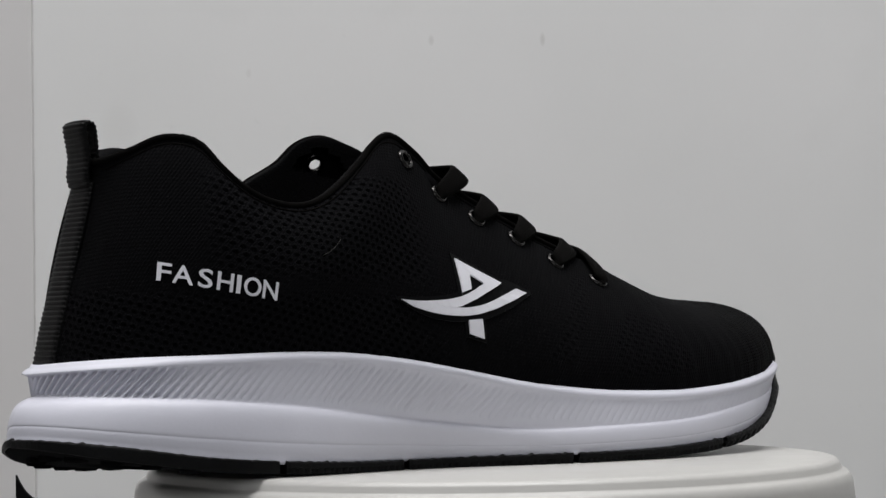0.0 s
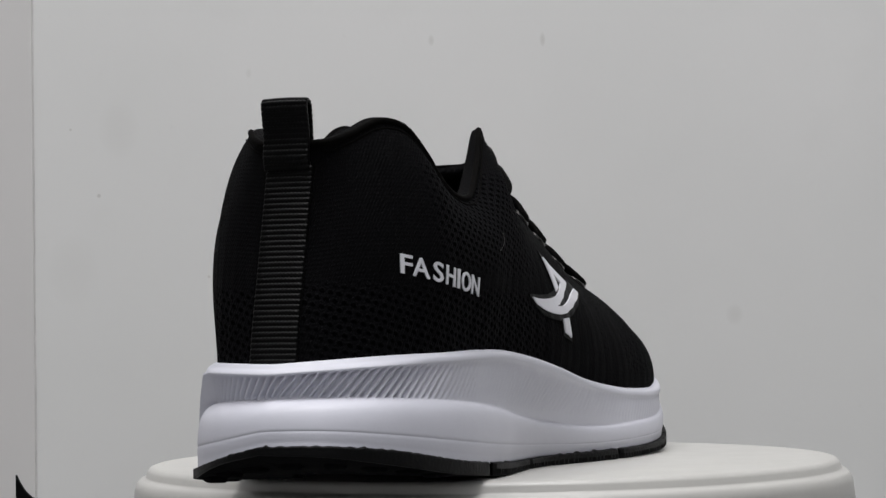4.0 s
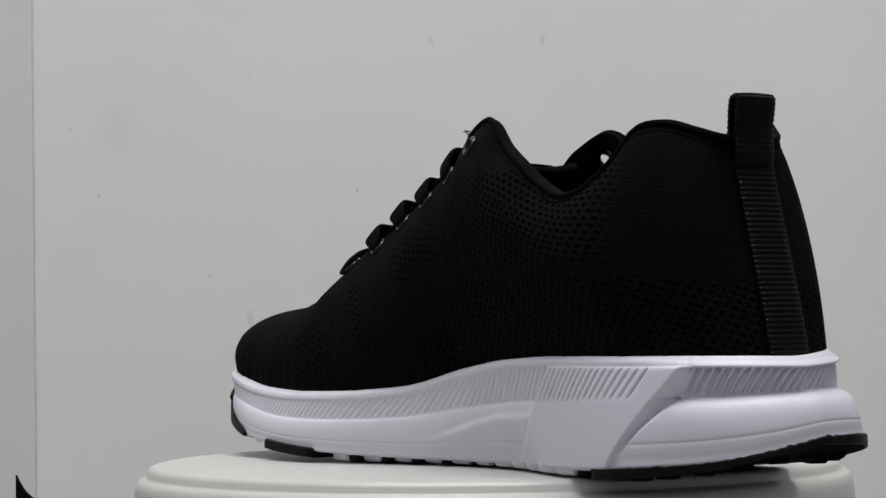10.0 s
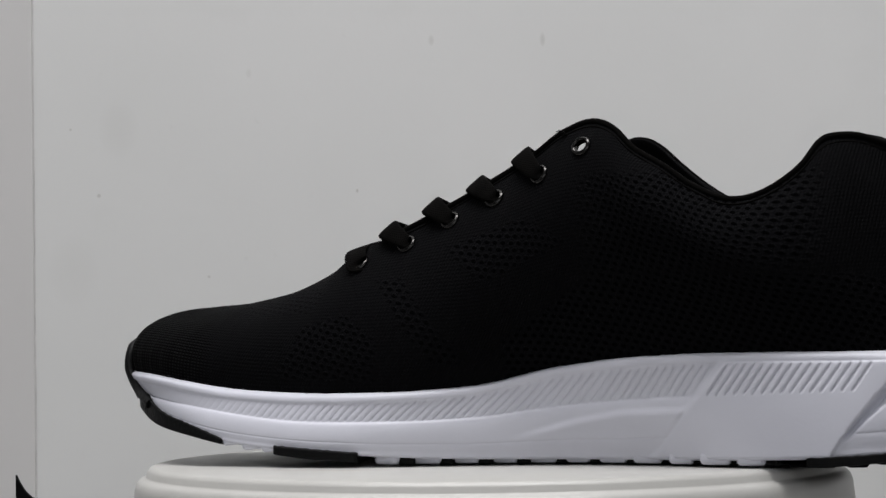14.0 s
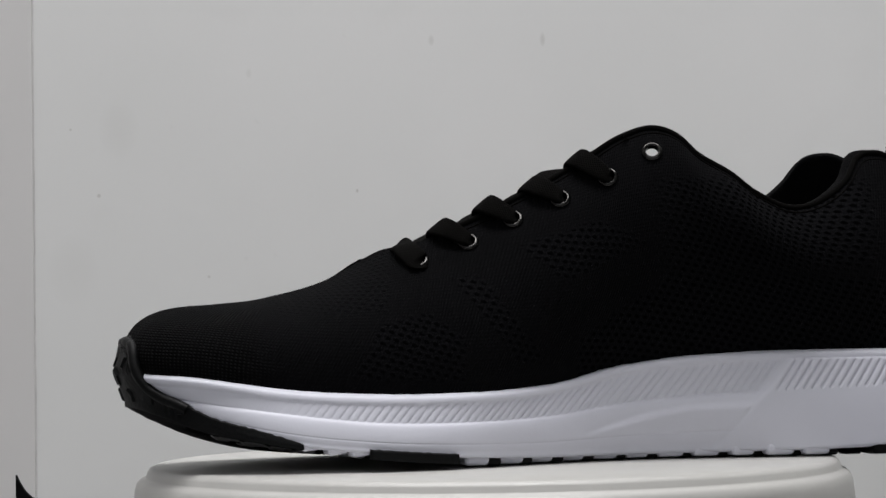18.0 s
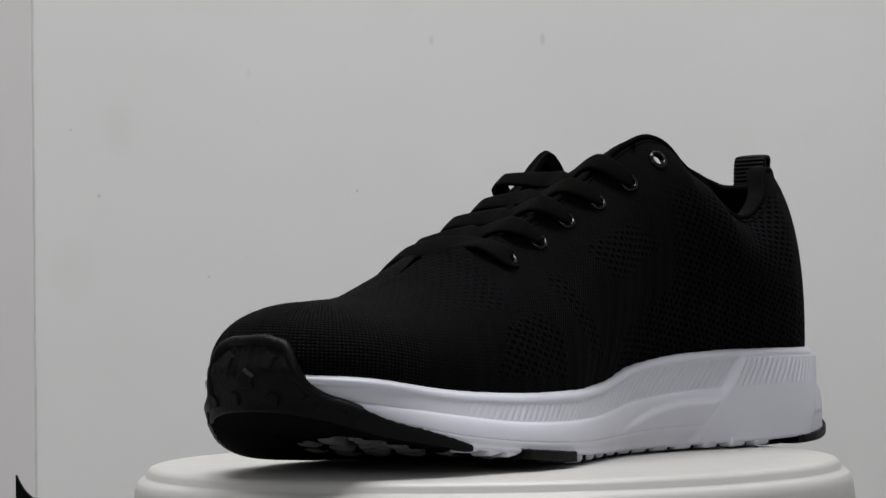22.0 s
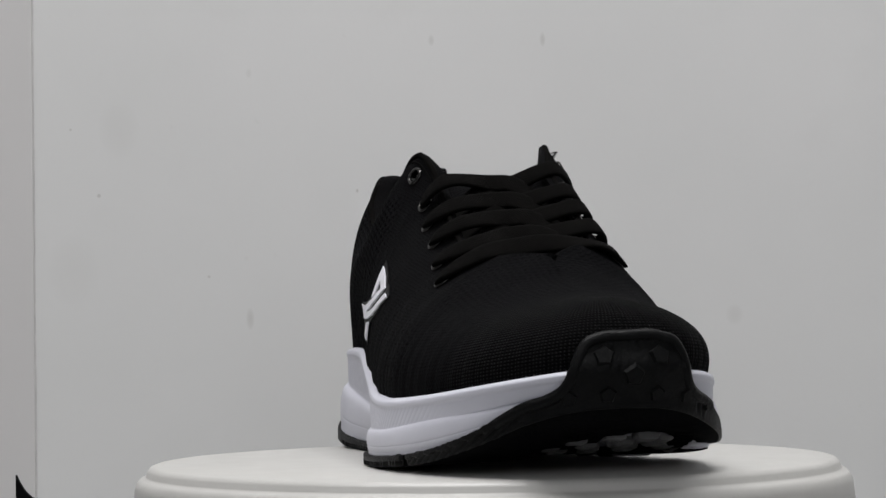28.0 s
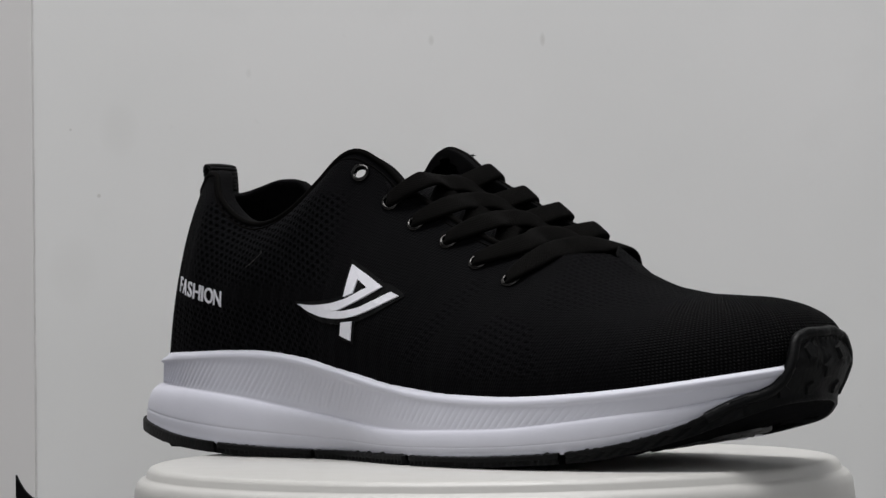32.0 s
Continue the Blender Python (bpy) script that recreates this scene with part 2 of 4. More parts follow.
tagged(part("wall_room_front", fill_opening_wall(), ROOM_GREY), "unseen grey wall behind the stand, with an opening for the added fill lamp", "wall", kind="structure")
# unseen room shell; its dark walls and floor hold down bounced light
tagged(part("wall_room_left", box(-1.7, -1.6, -2.2, 0.5, -0.9, 1.75), ROOM_GREY), "unseen grey side wall", "wall", kind="structure")
tagged(part("wall_room_right", box(1.6, 1.7, -2.2, 0.5, -0.9, 1.75), ROOM_GREY), "unseen grey side wall", "wall", kind="structure")
tagged(part("ceiling", box(-1.7, 1.7, -2.3, 0.5, 1.7, 1.8), ROOM), "unseen white ceiling", "ceiling", kind="structure")
tagged(part("floor", box(-1.7, 1.7, -2.3, 0.5, -0.92, -0.88), ROOM_GREY), "unseen grey floor", "floor", kind="structure")
tagged(part("table", box(-1.2, 1.2, -0.55, WALL_Y - 0.006, -0.88, -0.075, 0.004), TABLE),
       "plain grey counter against the wall", "table", kind="structure")


def dark_case():
    """A small black cover with a straight side and a curved upper edge."""
    rows = []
    for k in range(25):
        a = k / 24
        rows.append((-0.2050 + 0.0092 * a, -0.0238 + 0.0104 * (1 - a) ** 2.0))
    verts, faces = [], []
    for y in (0.165, 0.168):
        for x, z in rows:
            verts += [(x, y, -0.0748), (x, y, z)]
    n = len(rows) * 2
    for k in range(len(rows) - 1):
        a = 2 * k
        faces += [(a, a + 2, a + 3, a + 1), (n + a + 1, n + a + 3, n + a + 2, n + a), (a + 1, a + 3, n + a + 3, n + a + 1)]
    faces += [(0, 1, n + 1, n)]
    return part("black_cover", mesh_of("black_cover", verts, faces, False), DARK)


tagged(dark_case(), "small black cover with a curved edge on the counter", "cover")

# ---- turntable ----
turntable = tagged(new("turntable"), "round cream-white plastic turntable with a stepped rim", "turntable")
turntable.location = (0, 0, -0.075)
v, f = turned([(0.0, 0.0), (0.108, 0.0), (0.112, 0.002), (0.114, 0.012), (0.114, 0.040), (0.110, 0.044), (0.0, 0.044)], 96)
part("base", mesh_of("base", v, f), PLASTIC, turntable, "round base under the plate")
RIM = [(0.0, 0.0), (0.119, 0.0), (0.1208, -0.0006), (0.1218, -0.0019), (0.1222, -0.0034), (0.1226, -0.0040), (0.1241, -0.0044),
       (0.1254, -0.0056), (0.1262, -0.008), (0.1268, -0.014), (0.1266, -0.026), (0.1250, -0.0275), (0.115, -0.028), (0.0, -0.028)]
v, f = turned([(r, z + 0.075) for r, z in RIM], 160)
plate = part("plate", mesh_of("plate", v, f), PLASTIC, turntable, "turning plate with a double-stepped edge")

# ---- sneaker ----
sneaker = tagged(new("sneaker"), "black knit running sneaker with white midsole on a turntable", "shoe")

# rows from the toe tip to the back of the heel, millimetres
LIP_OUT = [(288.5, 0, 33), (286.8, -14, 33), (280, -25.5, 31.5), (262, -39.5, 28.5), (238, -50, 25.5), (205, -56.5, 23.5), (170, -55, 24.5),
           (140, -51.2, 28), (112, -48.2, 33.5), (84, -44.0, 38), (58, -42.2, 39.5), (28, -39.3, 39), (2, -30, 38.5), (-13, -16, 37.5), (-19, 0, 36.5)]
LIP_IN = [(288.5, 0, 33), (287.2, 13, 33), (281, 24.5, 32.5), (264, 36, 31), (238, 41.5, 27), (208, 45, 25), (175, 44, 25),
          (145, 33.8, 27), (118, 28.6, 33), (90, 31, 36), (60, 33.5, 37), (28, 36, 37), (2, 28.5, 37), (-13, 15, 36.8), (-19, 0, 36.5)]
LOW_OUT = [(285.5, 0, 24), (282.8, -14, 23), (276, -26, 20), (259, -40, 12.5), (236, -51, 7), (205, -58, 4.5), (172, -57.3, 3.5),
           (142, -50.8, 3.2), (112, -41, 3.2), (84, -41.5, 3.5), (57, -44, 4), (25, -42.3, 6.5), (-5, -33, 10.5), (-21.5, -18.5, 13), (-26, 0, 13)]
LOW_IN = [(285.5, 0, 24), (282.8, 13, 23.5), (276, 24.5, 22), (262, 37, 16), (238, 46, 9.6), (208, 50, 6.2), (178, 47, 4.2),
          (148, 35.5, 2.9), (118, 26.5, 2.5), (85, 27, 2.5), (55, 35.5, 2.9), (22, 39.8, 4.0), (-6, 28, 6), (-20, 14.5, 9), (-26, 0, 13)]
BAND_OUT = [27, 26.5, 24.5, 20.5, 17.0, 13.2, 12, 11.8, 14.8, 18.2, 21.8, 24.6, 26.2, 26.8, 27]
BAND_IN = [27, 27, 25.5, 23, 19, 15.5, 15, 16, 19.5, 22, 23, 24, 25, 26, 26.5]
SEG = 80                                   # samples between two rows
NI = 14 * SEG + 1
IDX = np.linspace(0, 14, NI)


def both_sides(out_rows, in_rows, step_=1):
    """Closed loop: toe tip, outer side, heel, inner side, back to the toe."""
    ks = IDX[::step_]
    a = keyed([(k, *np.atleast_1d(r)) for k, r in enumerate(out_rows)], ks)
    b = keyed([(k, *np.atleast_1d(r)) for k, r in enumerate(in_rows)], ks)
    return np.concatenate([a, b[::-1][1:-1]])


def smooth_loop(p, n=6):
    """Rounds the joints of a closed loop."""
    for _ in range(n):
        p = 0.25 * np.roll(p, 1, 0) + 0.5 * p + 0.25 * np.roll(p, -1, 0)
    return p


def loop_normals(p):
    d = np.roll(p, -1, 0) - np.roll(p, 1, 0)
    n = np.stack([d[:, 1], -d[:, 0], 0 * d[:, 0]], 1)
    n /= np.linalg.norm(n, axis=1)[:, None]
    mid = p.mean(0)
    if ((p - mid) * n).sum() < 0:
        n = -n
    return smooth_loop(n, 80)


LIP = smooth_loop(both_sides(LIP_OUT, LIP_IN), 240)
LOW = smooth_loop(both_sides(LOW_OUT, LOW_IN), 240)
BAND = smooth_loop(both_sides(BAND_OUT, BAND_IN), 240)[:, 0]
NRM = loop_normals(LIP)
NL = len(LIP)
ARC = np.concatenate([[0], np.cumsum(np.linalg.norm(np.diff(LIP[:, :2], axis=0), axis=1))])
SIDE = np.where(np.arange(NL) < NI, -1, 1)          # outer side first, then inner side
KEY = np.where(np.arange(NL) < NI, np.minimum(np.arange(NL), NI - 1) / SEG, 14 - (np.arange(NL) - NI + 1) / SEG)


def midsole_point(sel, frac):
    """Point of the midsole's side without relief; frac 0 at the lip, 1 at the bottom edge."""
    f = np.asarray(frac)[:, None]
    swell = (np.sin(np.pi * np.clip(frac, 0, 1)) * 0.6 * step(2.6, 4.6, KEY[sel]))[:, None]
    return LIP[sel] * (1 - f) + LOW[sel] * f + NRM[sel] * swell


def build_midsole():
    sel = np.arange(NL)
    zl, zb, z0 = LIP[:, 2], BAND, LOW[:, 2]
    rows = []
    rows.append(LIP - NRM * 9 + [0, 0, -3.0])
    rows.append(LIP - NRM * 4.2 + [0, 0, 0.0])
    rows.append(LIP - NRM * 1.9 + [0, 0, 0.0])
    lip_h = np.minimum(3.0, (zl - zb) * 0.42)
    inner = SIDE > 0
    x = LIP[:, 0]
    strength = step(258, 215, x) * (1 - 0.75 * step(0.9, 1.6, KEY) * (KEY < 2.2))
    strength = strength * np.where(inner, np.interp(x, [150, 180, 225], [1, 0.75, 0.5]), np.interp(x, [30, 50, 65, 115, 150, 210], [1, 0.5, 0.85, 0.85, 0.5, 0.4]))

    flat = np.zeros(NL)
    toe_fade = step(1.6, 4.2, KEY)
    slope = np.where(inner, np.interp(x, [-20, 10, 40, 100, 150], [3.2, 2.9, 1.0, 0.9, 0.4]),
                     np.interp(x, [-20, -8, 10, 20, 60, 110, 150, 190], [3.2, 2.4, 1.8, 1.8, 1.7, 1.6, 0.8, 0.4]))
    under_lip = np.interp(LIP[:, 1], [-30, -12, 20], [0.6, 1.6, 1.4]) * step(34, -8, x)                  # the band lies deep under the lip round the heel
    smooth_from = zb + np.where(inner, 0.4, np.interp(x, [20, 62, 89, 146, 180], [0.5, 1.8, 3.2, 4.0, 0.2]))

    def relief(z, kind, deep=0.0):
        """Outward relief, millimetres, at height z."""
        out = np.zeros(NL)
        bar1 = x - (63.3 + (31.2 - z) * 0.96)              # slanted bars on the inner side
        bar2 = x - np.interp(z, [4.3, 9.2, 15.3, 22.5, 28.5, 33.3], [30.0, 26.2, 20.9, 14.5, 8.6, 4.0])
        wide = np.interp(z, [4.3, 11, 15, 18.5, 22, 26, 29.5, 33.3], [0.4, 0.6, 1.2, 2.4, 3.6, 5.4, 4.4, 2.4])
        raised = np.where(inner, np.clip((bar2 + wide) / wide, 0, 1) * step(2.2, -2.2, bar1), 0)
        out += (1.2 if kind != "lip" else 0.3) * raised
        deep_cut = 3.2 if kind != "lip" else 0.4
        hollow = np.where(inner & (bar2 < 0), np.clip(-bar2 / wide, 0, 1) * step(-wide - 2.2, -wide - 0.1, bar2) * step(6, 15, z), 0)
        flat[:] = raised
        if kind != "band":
            out -= deep_cut * hollow
        if kind == "band":
            g = (ARC + 0.85 * z) / 3.05
            w = np.abs(np.sin(np.pi * g))
            cut = np.where(inner, step(1.6, 3.0, np.abs(bar1)) * (1 - step(-wide - 1.2, -wide + 0.4, bar2) * step(8.0, 6.0, bar2)), 1)
            heel = np.where(inner, step(12, 3, x), step(32, 2, x))
            out -= (0.7 + 1.5 * heel + 0.25 * np.where(inner, step(72, 60, x), 0)) * strength * cut * step(-0.4, 0.4, z - smooth_from) * (np.clip(1 - w * 2.3, 0, 1) ** 0.8 * (1 - heel) + (1 - step(0.62, 0.98, w)) * heel)
            sunk = (0.3 + under_lip + slope * deep) * (1 - raised)
            wedge = np.where(inner & (bar2 < 0), np.clip(-bar2 / wide, 0, 1) * step(-wide - 3.0, -wide - 0.4, bar2), 0)
            out -= np.maximum(sunk, (1.0 + 1.6 * deep) * wedge)
        if kind == "low":
            leaf = np.interp(x, [70, 77, 97, 111, 128, 140], [18.8, 18.6, 17.8, 15.2, 10.2, 6.0])
            facet = step(136, 118, x) * step(-0.5, 1.5, bar1) * step(leaf + 1.3, leaf - 1.3, z) * np.clip((z - z0) / np.maximum(leaf - z0, 1), 0, 1)
            out += np.where(inner, 0.9 * facet - 0.25 * step(136, 118, x) * step(-0.5, 1.5, bar1) * step(leaf - 1.3, leaf + 1.3, z), 0)
        return out

    for k, f in enumerate((0.0, 0.35, 0.8, 1.0)):
        z = zl - 0.9 - (lip_h - 0.9) * f
        fr = (zl - z) / (zl - z0)
        rows.append(midsole_point(sel, fr) + NRM * ((0.05, 0.3, 0.32, 0.15)[k] - (1.9, 1.0, 0.3, 0.0)[k] * step(20, -6, x) + relief(z, "lip"))[:, None])
    nb = 18
    for k in range(nb + 1):
        z = zl - lip_h - 0.15 - (zl - lip_h - 0.15 - zb) * k / nb
        fr = (zl - z) / (zl - z0)
        edge = min(1.0, k / 1.5)
        rows.append(midsole_point(sel, fr) + NRM * ((relief(z, "band", k / nb) - flat) * edge + flat)[:, None])
    nl = 26
    full = 0.6 + 0.2 * step(10.0, 12.5, KEY)
    for a in sorted([k / nl for k in range(nl + 1)] + [0.635, 0.645, 0.668]):
        z = zb - 0.2 - (zb - 0.2 - z0) * a
        fr = (zl - z) / (zl - z0)
        belly = 0.85 * math.sin(math.pi * min(1, a * 1.15)) ** 0.7 if a < 0.87 else 0.0
        crease = -0.17 * math.exp(-((a - 0.655) / 0.016) ** 2)
        rel = relief(z, "low") - (1 - toe_fade) * (0.5 + 1.5 * math.exp(-a / 0.09)) * step(1.0, 0.6, a) - (0.75 * slope + under_lip) * toe_fade * (1 - flat) * np.exp(-a / (0.08 + 0.03 * under_lip))
        rows.append(midsole_point(sel, fr) + NRM * ((belly * full + crease) * (1 - flat) * toe_fade + rel)[:, None])
    rows.append(LOW - NRM * 1.0 + [0, 0, -0.7])
    rows.append(LOW - NRM * 7.0 + [0, 0, -0.7])
    mid = LOW - NRM * 7.0
    rows.append(np.stack([mid[:, 0], mid[:, 1] * 0.45, mid[:, 2] - 0.4], 1))
    rows.append(np.stack([mid[:, 0], mid[:, 1] * 0.02, mid[:, 2] - 0.4], 1))
    grid = np.stack(rows, 1) / 1000
    return grid


OFFSET = np.array(AXIS)


def shoe_mesh(name, pts, faces, smooth=True, uvs=None):
    return mesh_of(name, np.asarray(pts).reshape(-1, 3) - OFFSET, faces, smooth, uvs)


g = build_midsole()
midsole = part("midsole", shoe_mesh("midsole", g, grid_faces(g.shape[0], g.shape[1], True)), FOAM, sneaker,
     "white foam midsole with slanted ribs in a sunken band")

# upper edge: key, x, y, z in millimetres
TOP_OUT = [(0, 260, 0, 55.3), (2, 252, 0, 56), (3.2, 238, 0, 57.8), (4.3, 216, 0, 64.0), (4.9, 204, -3, 70.6), (5.2, 198, -12, 71.0),
           (5.6, 190, -21, 69.8), (6.3, 170, -23, 76), (7, 146, -22, 87), (7.7, 125, -20.8, 98), (8.3, 114.4, -21.6, 106.8), (8.8, 103.4, -23.6, 112),
           (9.2, 95.8, -26, 109), (9.5, 88.6, -28, 102), (9.8, 79, -30, 94), (10.2, 67.6, -32, 87.8), (10.6, 56, -32, 87), (11, 43.8, -31, 91.4),
           (11.3, 34.8, -29.6, 98.6), (11.6, 28.6, -25.2, 106.8), (11.9, 20.6, -21.2, 108.6), (12.4, 9.5, -15.5, 104.2), (13, 4, -11, 101.7), (14, 1.6, 0, 101)]
TOP_IN = [(0, 260, 0, 55.3), (2, 252, 0, 56), (3.2, 238, 0, 57.8), (4.3, 216, 0, 64.0), (4.9, 204, 3, 70.6), (5.2, 199, 10, 73.3),
          (5.6, 192, 18, 74.5), (6.3, 172, 20, 82), (7, 147, 20, 94), (7.7, 128, 20, 104.5), (8.3, 115.5, 22.6, 112), (8.8, 104.5, 24.4, 114.8),
          (9.2, 96.5, 27.2, 111.5), (9.5, 90, 29, 105), (9.8, 80, 31.2, 99), (10.2, 69.6, 31, 91.6), (10.6, 57, 31, 86.6), (11, 44.4, 30, 89.4),
          (11.3, 34.4, 28, 96.4), (11.6, 28, 24, 105.2), (11.9, 20, 21.6, 106.7), (12.4, 9, 15.7, 103.7), (13, 4, 11, 101.7), (14, 1.6, 0, 101)]
# profile handles: key, rise share, swell, reach out at the top, drop at the top
HANDLES = [(0, 0.72, 4.2, 19, 0), (1, 0.69, 3.2, 19, 0), (2, 0.66, 1.5, 19, 1), (3.2, 0.62, 1, 22, 4), (4.3, 0.6, 0, 24, 6), (4.9, 0.55, 0, 22, 8), (5.6, 0.5, 0, 12, 9),
           (7, 0.42, 1, 10, 15), (8.3, 0.4, 2, 7, 18), (9.5, 0.42, 0.8, 13, 16), (10.4, 0.42, 0.8, 14, 13), (11.6, 0.4, 2, 12.8, 14), (12.4, 0.4, 0.8, 9.8, 16), (13.2, 0.4, -2.5, 4, 23), (14, 0.4, -4.5, 4.5, 24)]
# outward swell of the side, outer and inner: key, millimetres
SWELL_OUT = [(0, 0), (1, 0.6), (2, 1.2), (3, 1.4), (4, 1.2), (5, 2), (6, 2.5), (7, 3.2), (8, 2.6), (9, 2.7), (10, 2.2), (11, -0.7), (12, -2.2), (13, -1.4), (14, 0)]
SWELL_IN = [(0, 0), (1, 1.8), (2, 4.0), (3, 3.4), (4, 2.2), (5, 2.6), (6, 3.2), (7, 7.2), (8, 8.2), (9, 6.6), (10, 5.0), (11, 2.2), (12, -0.5), (13, -1.3), (14, 0)]
USTEP = 4
UPK = KEY[::USTEP]
top_o = keyed(TOP_OUT, IDX[::USTEP])
top_i = keyed(TOP_IN, IDX[::USTEP])
TOP = np.concatenate([top_o, top_i[::-1][1:-1]])
HAN = keyed(HANDLES, UPK)
WAVE = 0.26 * np.sin(0.21 * ARC) + 0.16 * np.sin(0.83 * ARC + 1.0) + 0.12 * np.sin(1.9 * ARC)      # uneven glue line
INSET = WAVE + keyed([(0, 2.6), (4, 2.2), (9, 2.0), (12, 2.6), (13, 3.4), (14, 5.2)], KEY)[:, 0]
UB = (LIP - NRM * INSET[:, None] + [0, 0, -0.6])[::USTEP]
UN = NRM[::USTEP]
UARC = ARC[::USTEP]
UROWS = 64
NU = len(UB)


def upper_profile():
    to_b = UB - TOP
    to_b[:, 2] = 0
    to_b /= np.maximum(np.linalg.norm(to_b, axis=1), 1e-6)[:, None]
    w = step(4.6, 5.6, UPK)[:, None]
    out = to_b * (1 - w) + UN * w
    h = (TOP[:, 2] - UB[:, 2])[:, None]
    h1 = UB + UN * HAN[:, 1:2] + np.array([0, 0, 1]) * h * HAN[:, 0:1]
    h2 = TOP + out * HAN[:, 2:3] - np.array([0, 0, 1]) * HAN[:, 3:4]
    t = np.linspace(0, 1, UROWS)[None, :, None]
    swell = np.where(SIDE[::USTEP] < 0, keyed(SWELL_OUT, UPK)[:, 0], keyed(SWELL_IN, UPK)[:, 0])
    return UN[:, None] * swell[:, None, None] * np.sin(np.pi * t) ** 0.85 + ((1 - t) ** 3 * UB[:, None] + 3 * t * (1 - t) ** 2 * h1[:, None] + 3 * t * t * (1 - t) * h2[:, None] + t**3 * TOP[:, None])


UP = upper_profile()
EYE_OUT = [(107.2, -25, 102.9), (122.9, -27.3, 93.4), (136.6, -27.5, 84), (152.9, -27.9, 76.5), (168.7, -30.7, 69.1), (185.8, -33.7, 62.9)]
EYE_IN = [(106.9, 28.7, 105.2), (122.8, 28.1, 97.2), (139.8, 27, 90.2), (156.5, 26, 83.4), (172.9, 27.5, 76.7), (190.5, 27.8, 70.2)]
up_tree = BVHTree.FromPolygons([tuple(p) for p in UP.reshape(-1, 3)], grid_faces(NU, UROWS, True))


def on_upper(p):
    """Nearest point of the upper and its outward normal, millimetres."""
    q, n, i, d = up_tree.find_nearest(Vector(p))
    mid = Vector((q.x, 0, q.z - 25))
    if n.dot(q - mid) < 0:
        n = -n
    return q, n


EYELETS = [on_upper(p) for p in EYE_OUT + EYE_IN]
centres = 0.25 * (UP + np.roll(UP, -1, 0))
centres = (centres + 0.25 * (np.roll(UP, -1, 1) + np.roll(np.roll(UP, -1, 0), -1, 1)))
skip = np.zeros((NU, UROWS), dtype=bool)
for q, n in EYELETS:
    skip |= np.linalg.norm(centres - np.array(q), axis=2) < 2.7
vlen = np.concatenate([np.zeros((NU, 1)), np.cumsum(np.linalg.norm(np.diff(UP, axis=1), axis=2), axis=1)], 1)
uvs = np.stack([np.repeat(UARC[:, None], UROWS, 1) * 0.001, vlen * 0.001], 2).reshape(-1, 2)
me = shoe_mesh("upper", UP / 1000, grid_faces(NU, UROWS, True, False, skip), True, uvs)


def open_knit(p):
    """Where the knit is open: below the collar, low on the quarter, in slanted patches on the forefoot."""
    x, y, z = p[..., 0], p[..., 1], p[..., 2]
    collar = step(22, 34, x) * step(112, 98, x) * step(62, 70, z + 0.04 * x) * step(99, 94, z)

    def patch(*corners):
        inside = np.full(x.shape, 99.0)
        for (ax, az), (bx, bz) in zip(corners, corners[1:] + corners[:1]):
            inside = np.minimum(inside, ((bz - az) * (x - ax) - (bx - ax) * (z - az)) / math.hypot(bx - ax, bz - az))
        return step(-0.6, 1.4, inside)

    low = np.where(y > 0, patch((-14, 28), (-14, 58), (20, 62), (103, 64), (136, 42), (136, 28)),
                   step(118, 96, x + (z - 40) * 0.6) * step(33, 38, z) * step(62, 56, z + 0.02 * x) * step(-16, -6, x))
    f1 = patch((141, 61), (111, 75), (128, 83), (156, 74)) * (y > 0)
    f2 = patch((178, 28), (178, 43), (190, 52), (206, 48), (216, 30)) * np.where(y > 0, 1.0, 0.6)
    f3 = patch((147, 34), (171, 64), (181, 64), (159, 34)) * np.where(y > 0, 1.0, 0.5)
    vamp = step(199, 203, x + 0.3 * (z - 60)) * step(243, 236, x) * step(50, 54, z)
    return np.clip(np.maximum.reduce([collar * 0.9, low * 0.9, f1 * 0.8, f2 * 0.75, f3 * 0.75, vamp * 0.42]), 0, 1)


att = me.attributes.new("open_knit", "FLOAT", "POINT")
att.data.foreach_set("value", open_knit(UP).reshape(-1).astype(np.float32))
att = me.attributes.new("rib_knit", "FLOAT", "POINT")
att.data.foreach_set("value", (step(236, 256, UP[..., 0]) * step(58.5, 53, UP[..., 2])).reshape(-1).astype(np.float32))
att = me.attributes.new("bead_knit", "FLOAT", "POINT")
att.data.foreach_set("value", step(51.5, 49.5, UP[..., 2]).reshape(-1).astype(np.float32))
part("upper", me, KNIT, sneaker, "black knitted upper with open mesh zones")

# lining: over the padded edge and down inside
sel = np.where(UPK > 4.84)[0]
pad = keyed([(5, 1.4), (7, 2.2), (8.1, 3.4), (8.75, 1.8), (9.15, 2.8), (9.6, 4.2), (10.4, 5), (12, 7), (14, 8)], UPK[sel])
rows = []
T, O = TOP[sel], UN[sel]
for a in np.linspace(0, math.pi, 9):
    rows.append(T - O * pad * 0.5 * (1 - math.cos(a)) + np.array([0, 0, 1]) * pad * 0.2 * math.sin(a))
inner_top = rows[-1]
foot = (UB - UN * 9)[sel]
foot[:, 2] = 40 + 0 * foot[:, 2]
for k in range(1, 45):
    a = k / 44
    bulge = O * (pad * 0.0 - 3.0 * math.sin(math.pi * a))
    rows.append(inner_top * (1 - a) + foot * a - bulge * 0.9)
g = np.stack(rows, 1)
cc = 0.25 * (g[:-1, :-1] + g[1:, :-1] + g[:-1, 1:] + g[1:, 1:])
sk = np.zeros(g.shape[:2], dtype=bool)
